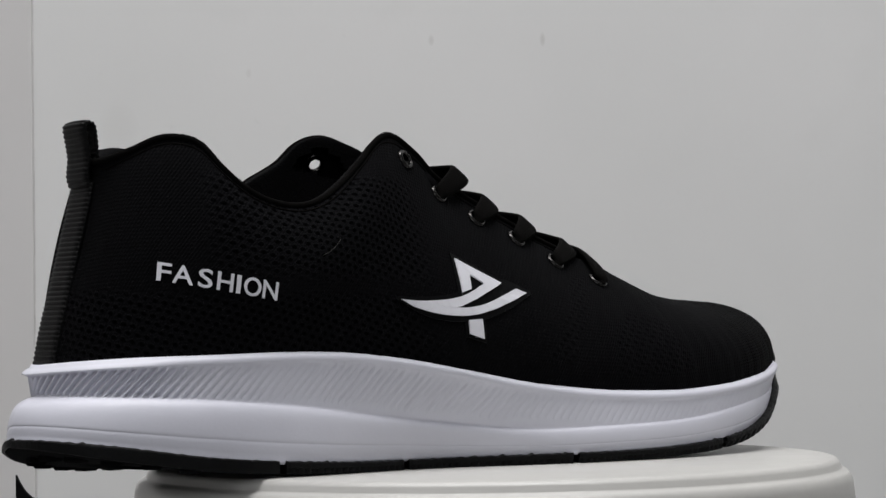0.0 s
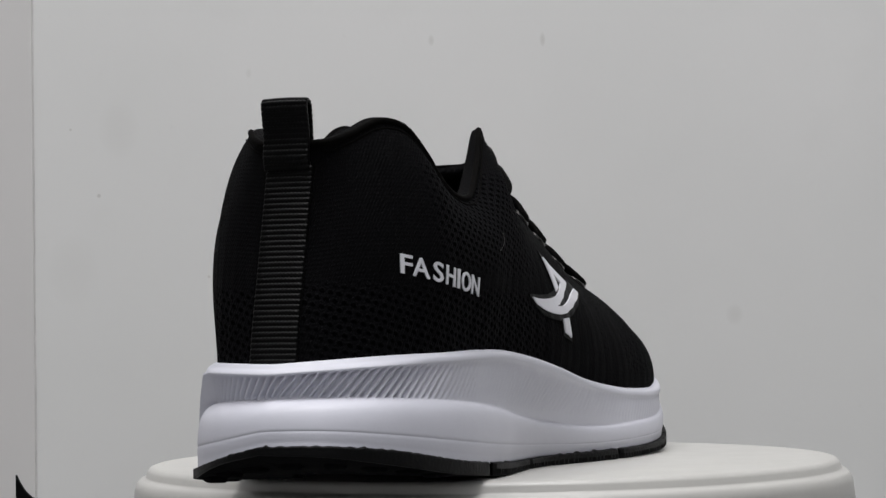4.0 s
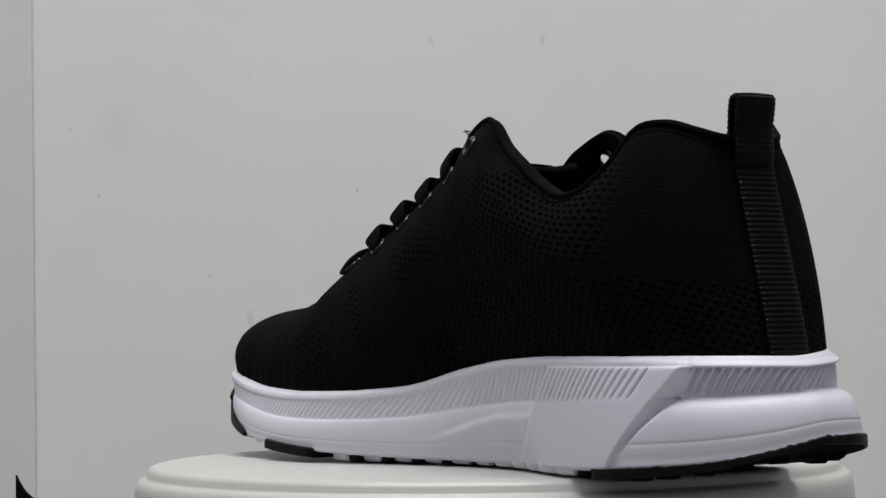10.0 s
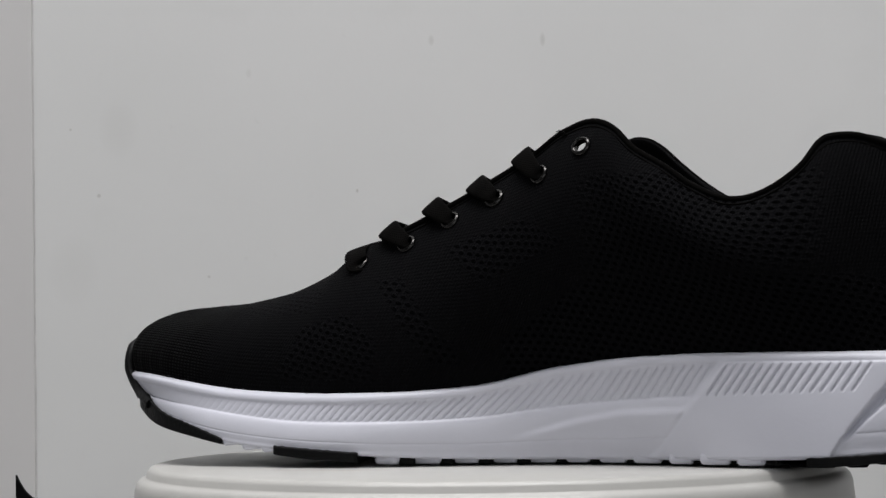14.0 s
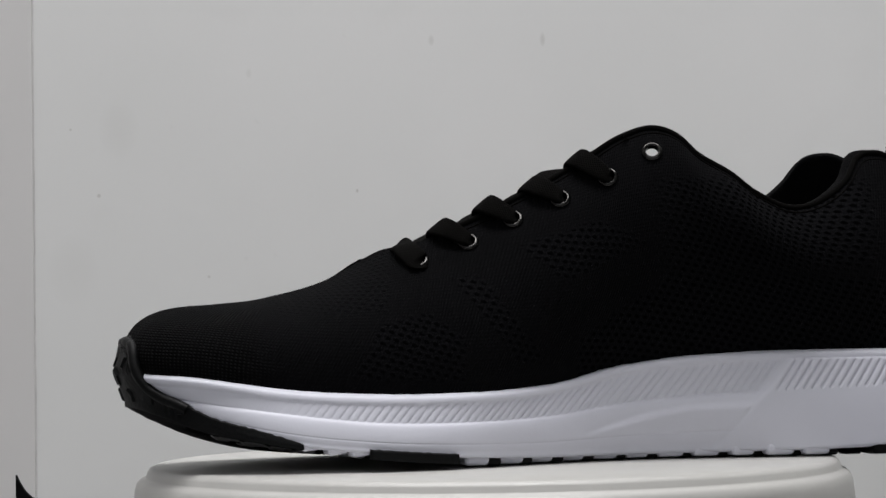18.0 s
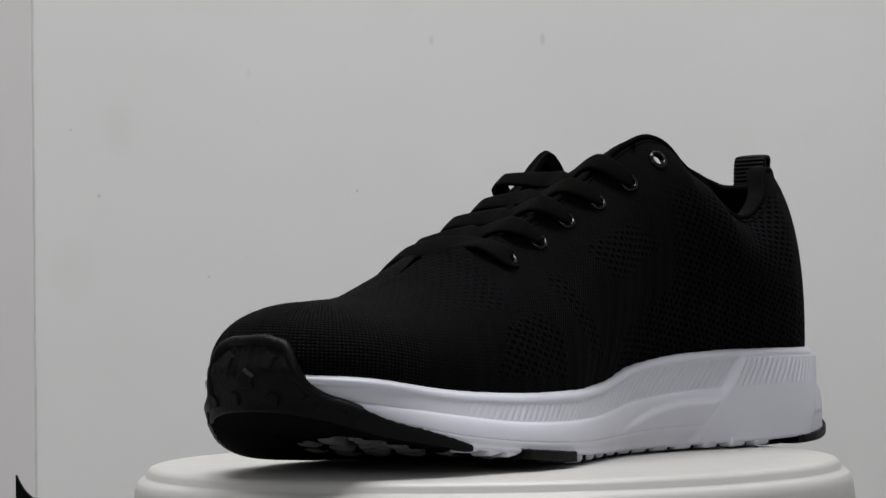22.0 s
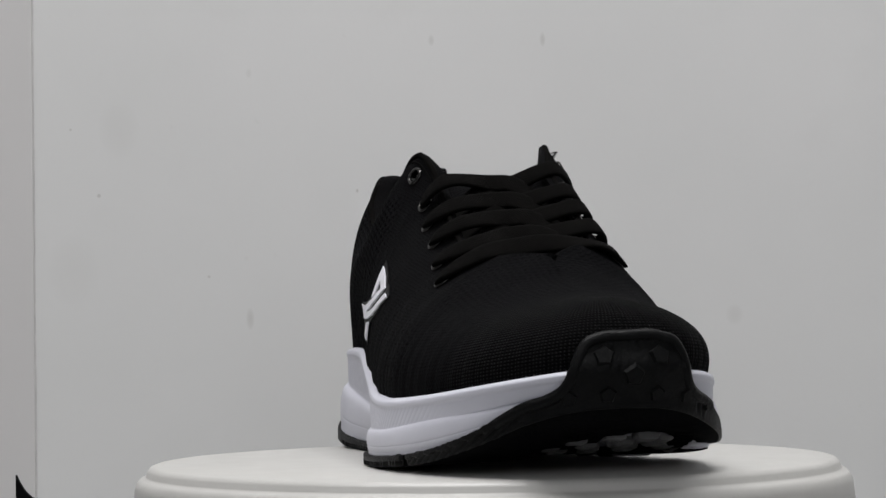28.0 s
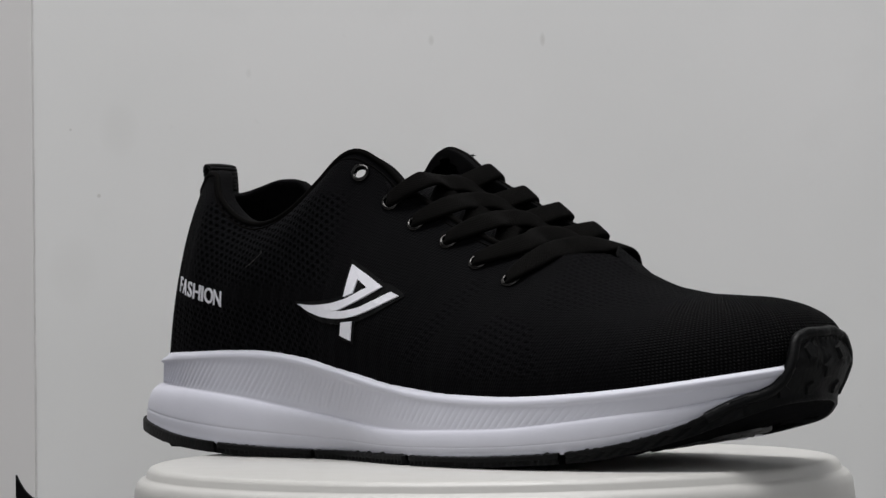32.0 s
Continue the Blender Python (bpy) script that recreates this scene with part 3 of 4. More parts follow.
for q, n in EYELETS:
    rel = cc - np.array(q)
    along = rel @ np.array(n)
    off = np.linalg.norm(rel - along[:, :, None] * np.array(n), axis=2)
    sk[:-1, :-1] |= (off < 4.0 + 0.75 * np.abs(along)) & (np.abs(along) < 9)
part("lining", shoe_mesh("lining", g / 1000, grid_faces(g.shape[0], g.shape[1], False, False, sk)), LINING, sneaker, "black padded collar lining")
ring = UB - UN * 8
ins = np.stack([np.stack([ring[:, 0], ring[:, 1] * k, 39.5 + 0 * ring[:, 0] + (0 if k > 0.9 else -1.5)], 1) for k in (1.0, 0.9, 0.5, 0.0)], 1)
part("insole", shoe_mesh("insole", ins / 1000, grid_faces(NU, 4, True)), LINING, sneaker, "black insole")


def tube(path, radius, n=8, closed=False):
    """A round cord along a path of points, millimetres."""
    path = np.asarray(path, dtype=float)
    d = np.gradient(path, axis=0)
    if closed:
        d = np.roll(path, -1, 0) - np.roll(path, 1, 0)
    d /= np.linalg.norm(d, axis=1)[:, None]
    ref = np.array([0.13, 0.05, 1.0])
    a = np.cross(d, ref)
    a /= np.linalg.norm(a, axis=1)[:, None]
    b = np.cross(d, a)
    th = np.arange(n) * 2 * np.pi / n
    g = path[:, None] + radius * (np.cos(th)[None, :, None] * a[:, None] + np.sin(th)[None, :, None] * b[:, None])
    return g


low_edge = np.where(UPK > 6.1)[0]
bind = TOP[low_edge][::2] + UN[low_edge][::2] * 0.1
g = tube(bind, 1.15)
part("collar_binding", shoe_mesh("collar_binding", g / 1000, grid_faces(g.shape[0], 8, False, True)), LACE, sneaker, "narrow black edge binding")


seam = []
for j in low_edge[::2]:
    left = vlen[j, -1] - vlen[j]
    k = int(np.argmin(np.abs(left - 2.7)))
    seam.append(UP[j, k] + UN[j] * 0.05)
seam = np.array(seam)
seam[1:-1] = 0.25 * seam[:-2] + 0.5 * seam[1:-1] + 0.25 * seam[2:]
g = tube(seam, 0.32)
part("collar_seam", shoe_mesh("collar_seam", g / 1000, grid_faces(g.shape[0], 8, False, True)), LACE, sneaker, "black stitched seam below the collar edge")


def ribbon(path, ups, width, thick, n=14, taper=None):
    """A flat woven band along a path: width across, thickness along ups. Returns grid and uv."""
    path, ups = np.asarray(path, float), np.asarray(ups, float)
    d = np.gradient(path, axis=0)
    d /= np.linalg.norm(d, axis=1)[:, None]
    side = np.cross(d, ups)
    side /= np.linalg.norm(side, axis=1)[:, None]
    up = np.cross(side, d)
    th = np.arange(n) * 2 * np.pi / n
    cx = np.sign(np.cos(th)) * np.abs(np.cos(th)) ** 0.55 * 0.5
    cz = np.sign(np.sin(th)) * np.abs(np.sin(th)) ** 0.6 * 0.5
    wid = width * (np.ones(len(path)) if taper is None else np.asarray(taper))
    g = path[:, None] + side[:, None] * (cx[None, :, None] * wid[:, None, None]) + up[:, None] * (cz[None, :, None] * thick)
    run = np.concatenate([[0], np.cumsum(np.linalg.norm(np.diff(path, axis=0), axis=1))])
    uv = np.stack([np.repeat(run[:, None], n, 1), np.tile(cx[None] * width, (len(path), 1))], 2) * 0.001
    return g, uv.reshape(-1, 2)


def band_part(name, path, ups, width, thick, mat, label="", parent=None, taper=None):
    g, uv = ribbon(path, ups, width, thick, taper=taper)
    k, n = g.shape[:2]
    faces = grid_faces(k, n, False, True) + [tuple(range(n))[::-1], tuple((k - 1) * n + i for i in range(n))]
    return part(name, shoe_mesh(name, g / 1000, faces, True, uv), mat, parent or sneaker, label)


# tongue
TONGUE = [(0, 208, 65.5), (1, 196, 68.5), (2, 176, 74.5), (3, 152, 84.5), (4, 132, 93.6), (5, 120, 99.2), (5.6, 113.5, 100.7)]
tc = keyed(TONGUE, np.linspace(0, 5.6, 40))
yy = np.linspace(-1, 1, 25)
half = keyed([(0, 8), (0.5, 18), (1.5, 24), (4, 25), (5.2, 23), (5.6, 17)], np.linspace(0, 5.6, 40))[:, 0]
sag = np.interp(np.linspace(0, 5.6, 40), [0, 4.2, 5.6], [7.5, 7.0, -6.5])[:, None]     # the top edge curls up at its corners
top = np.stack([np.repeat(tc[:, 0:1], 25, 1), half[:, None] * yy[None], tc[:, 1:2] - sag * (yy[None] ** 2) * (half[:, None] / 25) ** 2 - 0.06 * half[:, None] * yy[None] * -1], 2)
und = top - [0.8, 0, 3.5]
g = np.concatenate([top, und[:, ::-1]], 1)
uv = (g[:, :, :2] * 0.001).reshape(-1, 2)
me = shoe_mesh("tongue", g / 1000, grid_faces(g.shape[0], g.shape[1], False, True) + [tuple(range(50)), tuple(39 * 50 + i for i in range(50))[::-1]], True, uv)
att = me.attributes.new("open_knit", "FLOAT", "POINT")
part("tongue", me, KNIT, sneaker, "black knitted tongue under the laces")

# eyelets: a rolled metal ring with a short barrel
ring_prof = [(2.15, -1.6), (2.15, 0.35), (2.3, 0.7), (2.7, 0.9), (3.2, 0.75), (3.6, 0.35), (3.7, -0.1), (3.4, -0.4), (2.7, -0.6), (2.6, -1.6)]
v0, f0 = turned(ring_prof, 28)
for q, n in EYELETS:
    m = n.to_track_quat("Z", "Y").to_matrix()
    pts = v0 @ np.array(m).T + np.array(q + n * 0.15)
    nf = [fc for fc in f0] + [(i * 10 + 9, ((i + 1) % 28) * 10 + 9, ((i + 1) % 28) * 10, i * 10) for i in range(28)]
    part("eyelet", shoe_mesh("eyelet", pts / 1000, nf), METAL, sneaker, "dark metal eyelet ring")


# laces
def lace(path_keys, ups_keys, label=""):
    k = np.arange(len(path_keys))
    t = np.linspace(0, len(path_keys) - 1, 12 * len(path_keys))
    p = keyed([(i, *r) for i, r in zip(k, path_keys)], t)
    u = keyed([(i, *r) for i, r in zip(k, ups_keys)], t)
    taper = 0.52 + 0.48 * step(0.5, 1.9, t)
    band_part("lace", p, u, 8.4, 1.9, LACE, label, taper=taper)


def tongue_z(x, y):
    z = np.interp(-x, -tc[:, 0], tc[:, 1])
    return z - 7.5 * (y / 25) ** 2 + 0.06 * y


def above(x, y, z, gap):
    """The height z, or a gap above the upper where that is higher."""
    hit_, n, i, d = up_tree.ray_cast(Vector((x, y, 140)), Vector((0, 0, -1)))
    return z if hit_ is None else max(z, hit_.z + gap)


def lace_run(a, b, lift, bar=False):
    """From eyelet a over the near edge and the tongue, under (or over) the far edge beside eyelet b."""
    (qa, na), (qb, nb) = EYELETS[a], EYELETS[b]
    sa, sb = (-1 if qa.y < 0 else 1), (-1 if qb.y < 0 else 1)
    keys, ups = [], []
    fwd = Vector((1, 0, -0.5)).normalized()
    rise_dir = Vector((0.85, 0, 0.5))
    keys += [qa - na * 2.0, qa + na * 1.2 + rise_dir * 1.0]
    ups += [na - fwd, na]
    edge_y = sa * 20.5
    f = 0.2
    xm = qa.x * (1 - f) + qb.x * f
    rise = (2.4 if bar else 3.2 if sa > 0 else 3.9) + (0.0 if qa.x > 130 else 1.8 if sa > 0 else 1.4)
    ahead = 4.5 if bar else 6.5 if sa > 0 else 9.0 if qa.x > 165 or qa.x < 130 else 6.8
    z = max(tongue_z(xm + ahead, edge_y), qa.z + 2.5) + rise
    keys.append(Vector((xm + ahead, edge_y, above(xm + ahead, edge_y, z, 1.9) if bar else z)))
    ups.append(Vector((0.5, sa * 0.5, 0.7)))
    for f in (0.42, 0.6):
        xm = qa.x * (1 - f) + qb.x * f
        y = qa.y * (1 - f) + qb.y * f
        z = tongue_z(xm, y) + 2.6 + lift
        keys.append(Vector((xm + (3.0 if bar else 0.0), y, above(xm + 3.0, y, z, 1.9) if bar else z)))
        ups.append(Vector((0.72, 0.0, 0.69)))
    if bar:
        keys.append(Vector((qb.x + 3.5, sb * 19.5, above(qb.x + 3.5, sb * 19.5, max(tongue_z(qb.x + 3.5, sb * 19.5), qb.z + 1.5) + 1.0, 1.5))))
        ups.append(Vector((0.25, sb * 0.55, 0.8)))
        keys += [qb + nb * 1.3 + fwd * 0.6, qb - nb * 2.0]
        ups += [nb, nb - fwd]
    else:
        keys.append(Vector((qb.x, sb * 16.5, tongue_z(qb.x, sb * 16.5) + 1.2)))
        ups.append(Vector((0.3, sb * 0.3, 0.9)))
        keys.append(Vector((qb.x + 1, sb * 25, tongue_z(qb.x, sb * 25) - 3.0)))
        ups.append(Vector((0.3, sb * 0.5, 0.8)))
    lace([tuple(k) for k in keys], [tuple(u) for u in ups], "flat black woven shoelace")


lace_run(5, 11, 1.5, True)
for k in (4, 3, 2, 1):
    lace_run(6 + k, k + 1, 1.0)
    lace_run(k, 6 + k + 1, 2.6)

# a frayed end of thread on the peak beside the inner top eyelet
rng = random.Random(3)
for k in range(5):
    base = np.array([113.2, 24.2, 110.2])
    pts = [base + np.array([0.9 * j + rng.uniform(-0.7, 0.7), 0.4 * j + rng.uniform(-0.9, 0.9), 0.35 * j + rng.uniform(-0.6, 0.9)]) for j in range(5)]
    pts = keyed([(j, *q_) for j, q_ in enumerate(pts)], np.linspace(0, 4, 17))
    g = tube(pts, 0.13, 5)
    part("loose_thread", shoe_mesh("loose_thread", g / 1000, grid_faces(g.shape[0], 5, False, True)), LACE, sneaker, "short frayed black thread end")

# a pale fibre caught on the outer side
pts = keyed([(0, 63.8, -43.6, 70.3), (1, 66.1, -43.5, 71.3), (2, 68.5, -43.3, 72.9), (3, 71.2, -42.4, 75.4), (4, 70.6, -41.9, 76.3)], np.linspace(0, 4, 25))
g = tube(pts, 0.08, 5)
part("loose_thread", shoe_mesh("loose_thread", g / 1000, grid_faces(g.shape[0], 5, False, True)), FIBRE, sneaker, "pale stray fibre on the knit")

# heel tape and pull loop
HEEL_BACK = keyed([(0, -14.2, 36.5), (1, -11.8, 48), (2, -8.6, 60), (3, -5.0, 74), (4, -1.9, 86), (5, 0.2, 95)], np.linspace(0, 5, 120))


def ribbed(path_xz, label, name, width, depth=0.42, pitch=2.05, thick=1.1, centre=0.9):
    p = np.stack([path_xz[:, 0], 0 * path_xz[:, 0], path_xz[:, 1]], 1)
    d = np.gradient(p, axis=0)
    d /= np.linalg.norm(d, axis=1)[:, None]
    up = np.stack([-d[:, 2], 0 * d[:, 0], d[:, 0]], 1)
    run = np.concatenate([[0], np.cumsum(np.linalg.norm(np.diff(p, axis=0), axis=1))])
    p = p + up * (depth * np.abs(np.sin(np.pi * run / pitch)))[:, None]
    ys = np.array([-0.5, -0.49, -0.46, -0.3, -0.1, 0.1, 0.3, 0.46, 0.49, 0.5]) * width
    curve = np.array([1.2, 0.5, 0.25, 0.1, 0, 0, 0.1, 0.25, 0.5, 1.2])
    outer = np.stack([p + np.array([0, centre + y, 0]) - up * c for y, c in zip(ys, curve)], 1)
    inner_ = np.stack([p + np.array([0, centre + y, 0]) - up * (thick + 0.6) for y in ys[::-1]], 1)
    g = np.concatenate([outer, inner_], 1)
    k, n = g.shape[:2]
    uv = np.stack([np.repeat(run[:, None], n, 1), np.tile(g[0, :, 1], (k, 1))], 2) * 0.001
    faces = grid_faces(k, n, False, True) + [tuple(range(n))[::-1], tuple((k - 1) * n + i for i in range(n))]
    return part(name, shoe_mesh(name, g / 1000, faces, True, uv.reshape(-1, 2)), TAPE, sneaker, label)


fine = keyed([(i, *r) for i, r in enumerate(HEEL_BACK)], np.linspace(0, 119, 460))
fine[:, 0] += 0.2
ribbed(fine, "ribbed black webbing tape down the heel", "heel_tape", 14.8, pitch=1.62)
loop_path = keyed([(0, -0.3, 93.2), (1, -1.3, 97), (2, -0.9, 103), (3, -1.9, 109), (4, -2.4, 112.8), (5, -1.2, 114.3), (6, 1.2, 114.2),
                   (7, 2.8, 112.5), (8, 3.6, 106), (9, 3.8, 100), (10, 3.6, 95)], np.linspace(0, 10, 360))
ribbed(loop_path, "black webbing pull loop at the heel", "pull_loop", 14.6, 0.42, pitch=1.62, centre=1.5)


# ---- outsole: black rubber pieces that wrap the lower edge ----
OUT_TOP_O = [(0, 44.8), (0.55, 44.1), (0.92, 41), (1.2, 30.5), (1.6, 26), (2.1, 23.5), (3, 14), (4, 7.4), (5, 4.4), (7, 3.4), (9.5, 3.8), (11, 7), (12, 11.5), (13, 13.5), (14, 13.5)]
OUT_TOP_I = [(0, 44.8), (1.0, 44.2), (1.42, 41.2), (1.68, 31.5), (2.0, 27), (2.4, 24.5), (3, 18.6), (3.6, 14.4), (4, 11), (4.2, 9), (4.85, 7.4), (5.85, 5), (7, 3), (9.5, 2.8), (11, 4), (12, 6.2), (13, 9.8), (14, 13.5)]
OUT_BOT_O = [(0, 21.5), (1, 20.5), (2, 17), (3, 9.5), (4, 3.6), (5, 1.0), (6, 0.1), (9, 0.1), (10, 0.6), (11, 2.8), (12, 7.2), (13, 10.4), (14, 11.2)]
OUT_BOT_I = [(0, 21.5), (1, 21), (2, 18.5), (3, 13.2), (3.6, 10.4), (4, 8.4), (4.5, 6), (5, 3.9), (5.85, 1.8), (7, 0.1), (9, 0.1), (10, 0.3), (11, 1.0), (12, 3.8), (13, 8.2), (14, 11.2)]


UNDER_O = (LOW[:NI, 0], LOW[:NI, 1], keyed(OUT_BOT_O, IDX)[:, 0])
UNDER_I = (np.append(LOW[:1, 0], LOW[NI:, 0][::-1]), np.append(LOW[:1, 1], LOW[NI:, 1][::-1]), keyed(OUT_BOT_I, np.linspace(0, 14, NL - NI + 1))[:, 0])


def under_z(x, y):
    """Height of the sole's underside."""
    a, b = int(np.argmin(np.abs(UNDER_O[0] - x))), int(np.argmin(np.abs(UNDER_I[0] - x)))
    ya, yb = UNDER_O[1][a], UNDER_I[1][b]
    w = 0.5 if yb - ya < 2 else min(1.0, max(0.0, (y - ya) / (yb - ya)))
    return UNDER_O[2][a] * (1 - w) + UNDER_I[2][b] * w


def outer_point(i, z):
    """A point of the shoe's outer face at loop sample i and height z."""
    zl, z0 = LIP[i, 2], LOW[i, 2]
    if z <= zl:
        f = min(1.0, (zl - z) / (zl - z0))
        p = LIP[i] * (1 - f) + LOW[i] * f
        p = p + NRM[i] * 0.3
        p[2] = z
        return p
    j = min(NU - 1, i // USTEP)
    prof = UP[j]
    k = int(np.argmax(prof[:, 2] > z)) if (prof[:, 2] > z).any() else UROWS - 1
    k = max(k, 1)
    w = (z - prof[k - 1, 2]) / max(1e-6, prof[k, 2] - prof[k - 1, 2])
    p = prof[k - 1] * (1 - w) + prof[k] * w
    blend = step(zl, zl + 7, z)
    p = p + NRM[i] * (0.3 + 2.2 * (1 - blend))
    p[2] = z
    return p


def outsole_piece(name, start, stop, label, depth=24, thick=1.6, stride=4, rib=0.0, inner_depth=0.0, flank=0.0, groove=False):
    """start and stop are loop samples; the piece wraps from the side under the edge."""
    ids = [i % NL for i in range(start, stop + 1, stride)]
    burr = random.Random(start)                # moulding flash along the upper edge
    rows = []
    for a, i in enumerate(ids):
        if SIDE[i] < 0:
            zt, zb = keyed(OUT_TOP_O, [KEY[i]])[0, 0], keyed(OUT_BOT_O, [KEY[i]])[0, 0]
        else:
            zt, zb = keyed(OUT_TOP_I, [KEY[i]])[0, 0], keyed(OUT_BOT_I, [KEY[i]])[0, 0]
        zt += 0.18 * math.sin(1.7 * ARC[i]) * math.sin(0.31 * ARC[i]) + (0.35 if burr.random() < 0.03 else 0.0)
        end = min(a, len(ids) - 1 - a)
        th = thick * (0.35 if end == 0 else 1.0)
        notch = 1.1 if rib and (ARC[i] % rib) < rib * 0.45 else 0.0
        reach = depth
        if inner_depth:
            reach = float(np.interp(KEY[i] * SIDE[i], [-4, -1, 0, 2, 4.2], [depth, 30, 27, 18, inner_depth]))
        col = [outer_point(i, zt) - NRM[i] * 1.2]
        for k in range(0, 21):
            f = k / 20
            z = zt + (zb - zt) * f
            rim = 0.4 if (zt > 24 and (zt - z) < 3.2) else 0.0
            edge = min(1.0, 0.45 + k * 0.4) + rim
            belly = (0.3 if inner_depth else 0.8) * math.sin(math.pi * f) - (0.8 if groove and k in (11, 12) else 0.0)
            cut = notch if f > 0.5 else 0.0
            if flank and SIDE[i] < 0:     # ribs on the outer flank
                ledge = 0.42 + 0.1 * math.sin(ARC[i] * 0.9)
                cut = float(step(2.0, 2.6, KEY[i])) * (f > ledge) * (0.7 if (ARC[i] + 1.4 * z) % flank > flank * 0.35 else 1.2)
            col.append(outer_point(i, z) + NRM[i] * (th * edge + belly * (zt - zb > 8) + (0.8 if flank and KEY[i] > 2.0 and SIDE[i] < 0 else 0.0) - cut))
        low = np.array(col[-1])
        for k, (inn, dz) in enumerate(((1.0, -0.2), (3, -0.35), (min(7, reach * 0.5), -0.3), (reach * 0.6, 0.0), (reach, 0.3))):
            p = low - NRM[i] * inn
            p[2] = max(0.05, min(zb, under_z(p[0], p[1])) + dz)
            col.append(p)
        p = low - NRM[i] * reach
        p[2] = min(zb, under_z(p[0], p[1])) + 3.2
        col.append(p)
        rows.append(col)
    g = np.array(rows)
    k, n = g.shape[:2]
    faces = grid_faces(k, n) + [tuple(range(n))[::-1], tuple((k - 1) * n + i for i in range(n))]
    me_ = shoe_mesh(name, g / 1000, faces)
    ob = part(name, me_, RUBBER, sneaker, label)
    me_.materials.append(TREAD)                # the underside is matt
    for q_ in me_.polygons:
        if len(q_.vertices) == 4 and min(q_.vertices[:]) % n >= 22:
            q_.material_index = 1
    return ob


def toe_rim(guard):
    ids = [i % NL for i in range(NL - int(2.6 * SEG), NL + int(2.6 * SEG) + 1, 4)]
    path = []
    for i in ids:
        zt = keyed(OUT_TOP_O if SIDE[i] < 0 else OUT_TOP_I, [KEY[i]])[0, 0]
        path.append(outer_point(i, zt - 1.7) + NRM[i] * 0.1)
    for _ in range(4):
        q_ = np.array(path)
        path = np.vstack([q_[:1], 0.25 * q_[:-2] + 0.5 * q_[1:-1] + 0.25 * q_[2:], q_[-1:]])
    g_ = tube(path, 1.9)
    part("toe_rim", shoe_mesh("toe_rim", g_ / 1000, grid_faces(g_.shape[0], 8, False, True)), GLOSSY, guard, "raised black rubber rim round the toe guard")


def loop_at(key, side):
    i = int(round(key * SEG))
    return i if side < 0 else NL - i


outsole_piece("heel_outsole", loop_at(10.35, -1), loop_at(10.66, 1), "black rubber heel outsole", 30, 1.0, groove=True)
toe_guard = outsole_piece("toe_outsole", loop_at(4.15, 1), NL + loop_at(4.35, -1), "black rubber toe outsole that curls up over the toe", 40, 0.7, 2, 0.0, 7.0, 3.6)
toe_rim(toe_guard)
for a, b in ((4.42, 6.45), (6.52, 8.5), (8.57, 10.28)):
    outsole_piece("outsole_strip", loop_at(a, -1), loop_at(b, -1), "black rubber edge strip with small notches", 26, 1.5, 2, 2.4)
outsole_piece("outsole_pad", loop_at(5.85, 1), loop_at(4.85, 1), "black rubber forefoot pad", 26)

# tread under the sole
for k in range(11):
    x = 44.5 + k * 12.4
    bm = box(-0.0026, 0.0026, -0.0075, 0.0075, 0.0002, 0.0034, 0.0008, 1)
    edge_y = float(np.interp(-x, -UNDER_I[0], UNDER_I[1])) / 1000
    y = edge_y - 0.0085
    bmesh.ops.translate(bm, vec=(x / 1000 - AXIS.x, y - AXIS.y - 0.0022, 0), verts=bm.verts)
    part("tread_lug", bm, RUBBER, sneaker, "small black tread lug")
    w = 0.0048 + 0.0005 * math.sin(2.3 * k)
    bm = box(-w, w, -0.007, 0.007, 0.0006, 0.0052, 0.0016, 3)
    bmesh.ops.translate(bm, vec=((x + 6.2) / 1000 - AXIS.x, edge_y - AXIS.y - 0.0082, 0), verts=bm.verts)
    part("sole_bump", bm, FOAM, midsole, "rounded white foam bump under the edge")


def under_plate(name, x0, x1, label, hole=None):
    """A thin black rubber plate that follows the sole's underside."""
    n, m = 110, 70
    xs, f = np.linspace(x0, x1, n), np.linspace(-1, 1, m)
    lo = smooth_loop(both_sides(LOW_OUT, LOW_IN), 240)
    outer_, inner_s = lo[:NI], np.vstack([lo[:1], lo[NI - 1:][::-1]])
    zo = keyed(OUT_BOT_O, np.linspace(0, 14, len(outer_)))[:, 0]
    zi = keyed(OUT_BOT_I, np.linspace(0, 14, len(inner_s)))[:, 0]
    pts = []
    for x in xs:
        a, b = int(np.argmin(np.abs(outer_[:, 0] - x))), int(np.argmin(np.abs(inner_s[:, 0] - x)))
        ya, yb = outer_[a, 1] * 0.93, inner_s[b, 1] * 0.93
        for g_ in f:
            w = (g_ + 1) / 2
            pts.append((x, ya * (1 - w) + yb * w, zo[a] * (1 - w) + zi[b] * w + 0.9))
    pts = np.array(pts).reshape(n, m, 3)
    sk_ = np.zeros((n, m), dtype=bool)
    if hole:
        hx, hy, rx, ry = hole
        sk_ = ((pts[:, :, 0] - hx) / rx) ** 2 + ((pts[:, :, 1] - hy) / ry) ** 2 < 1
    both_ = np.concatenate([pts, pts + [0, 0, 1.2]], 0)
    faces = grid_faces(n, m, False, False, sk_)
    faces = faces + [tuple(i + n * m for i in reversed(q_)) for q_ in faces]
    return part(name, shoe_mesh(name, both_ / 1000, faces), TREAD, sneaker, label)


under_plate("tread_plate", 205, 272, "black rubber tread plate under the toe", (240, 14, 20, 13))
under_plate("tread_plate", -21, 42, "black rubber tread plate under the heel")


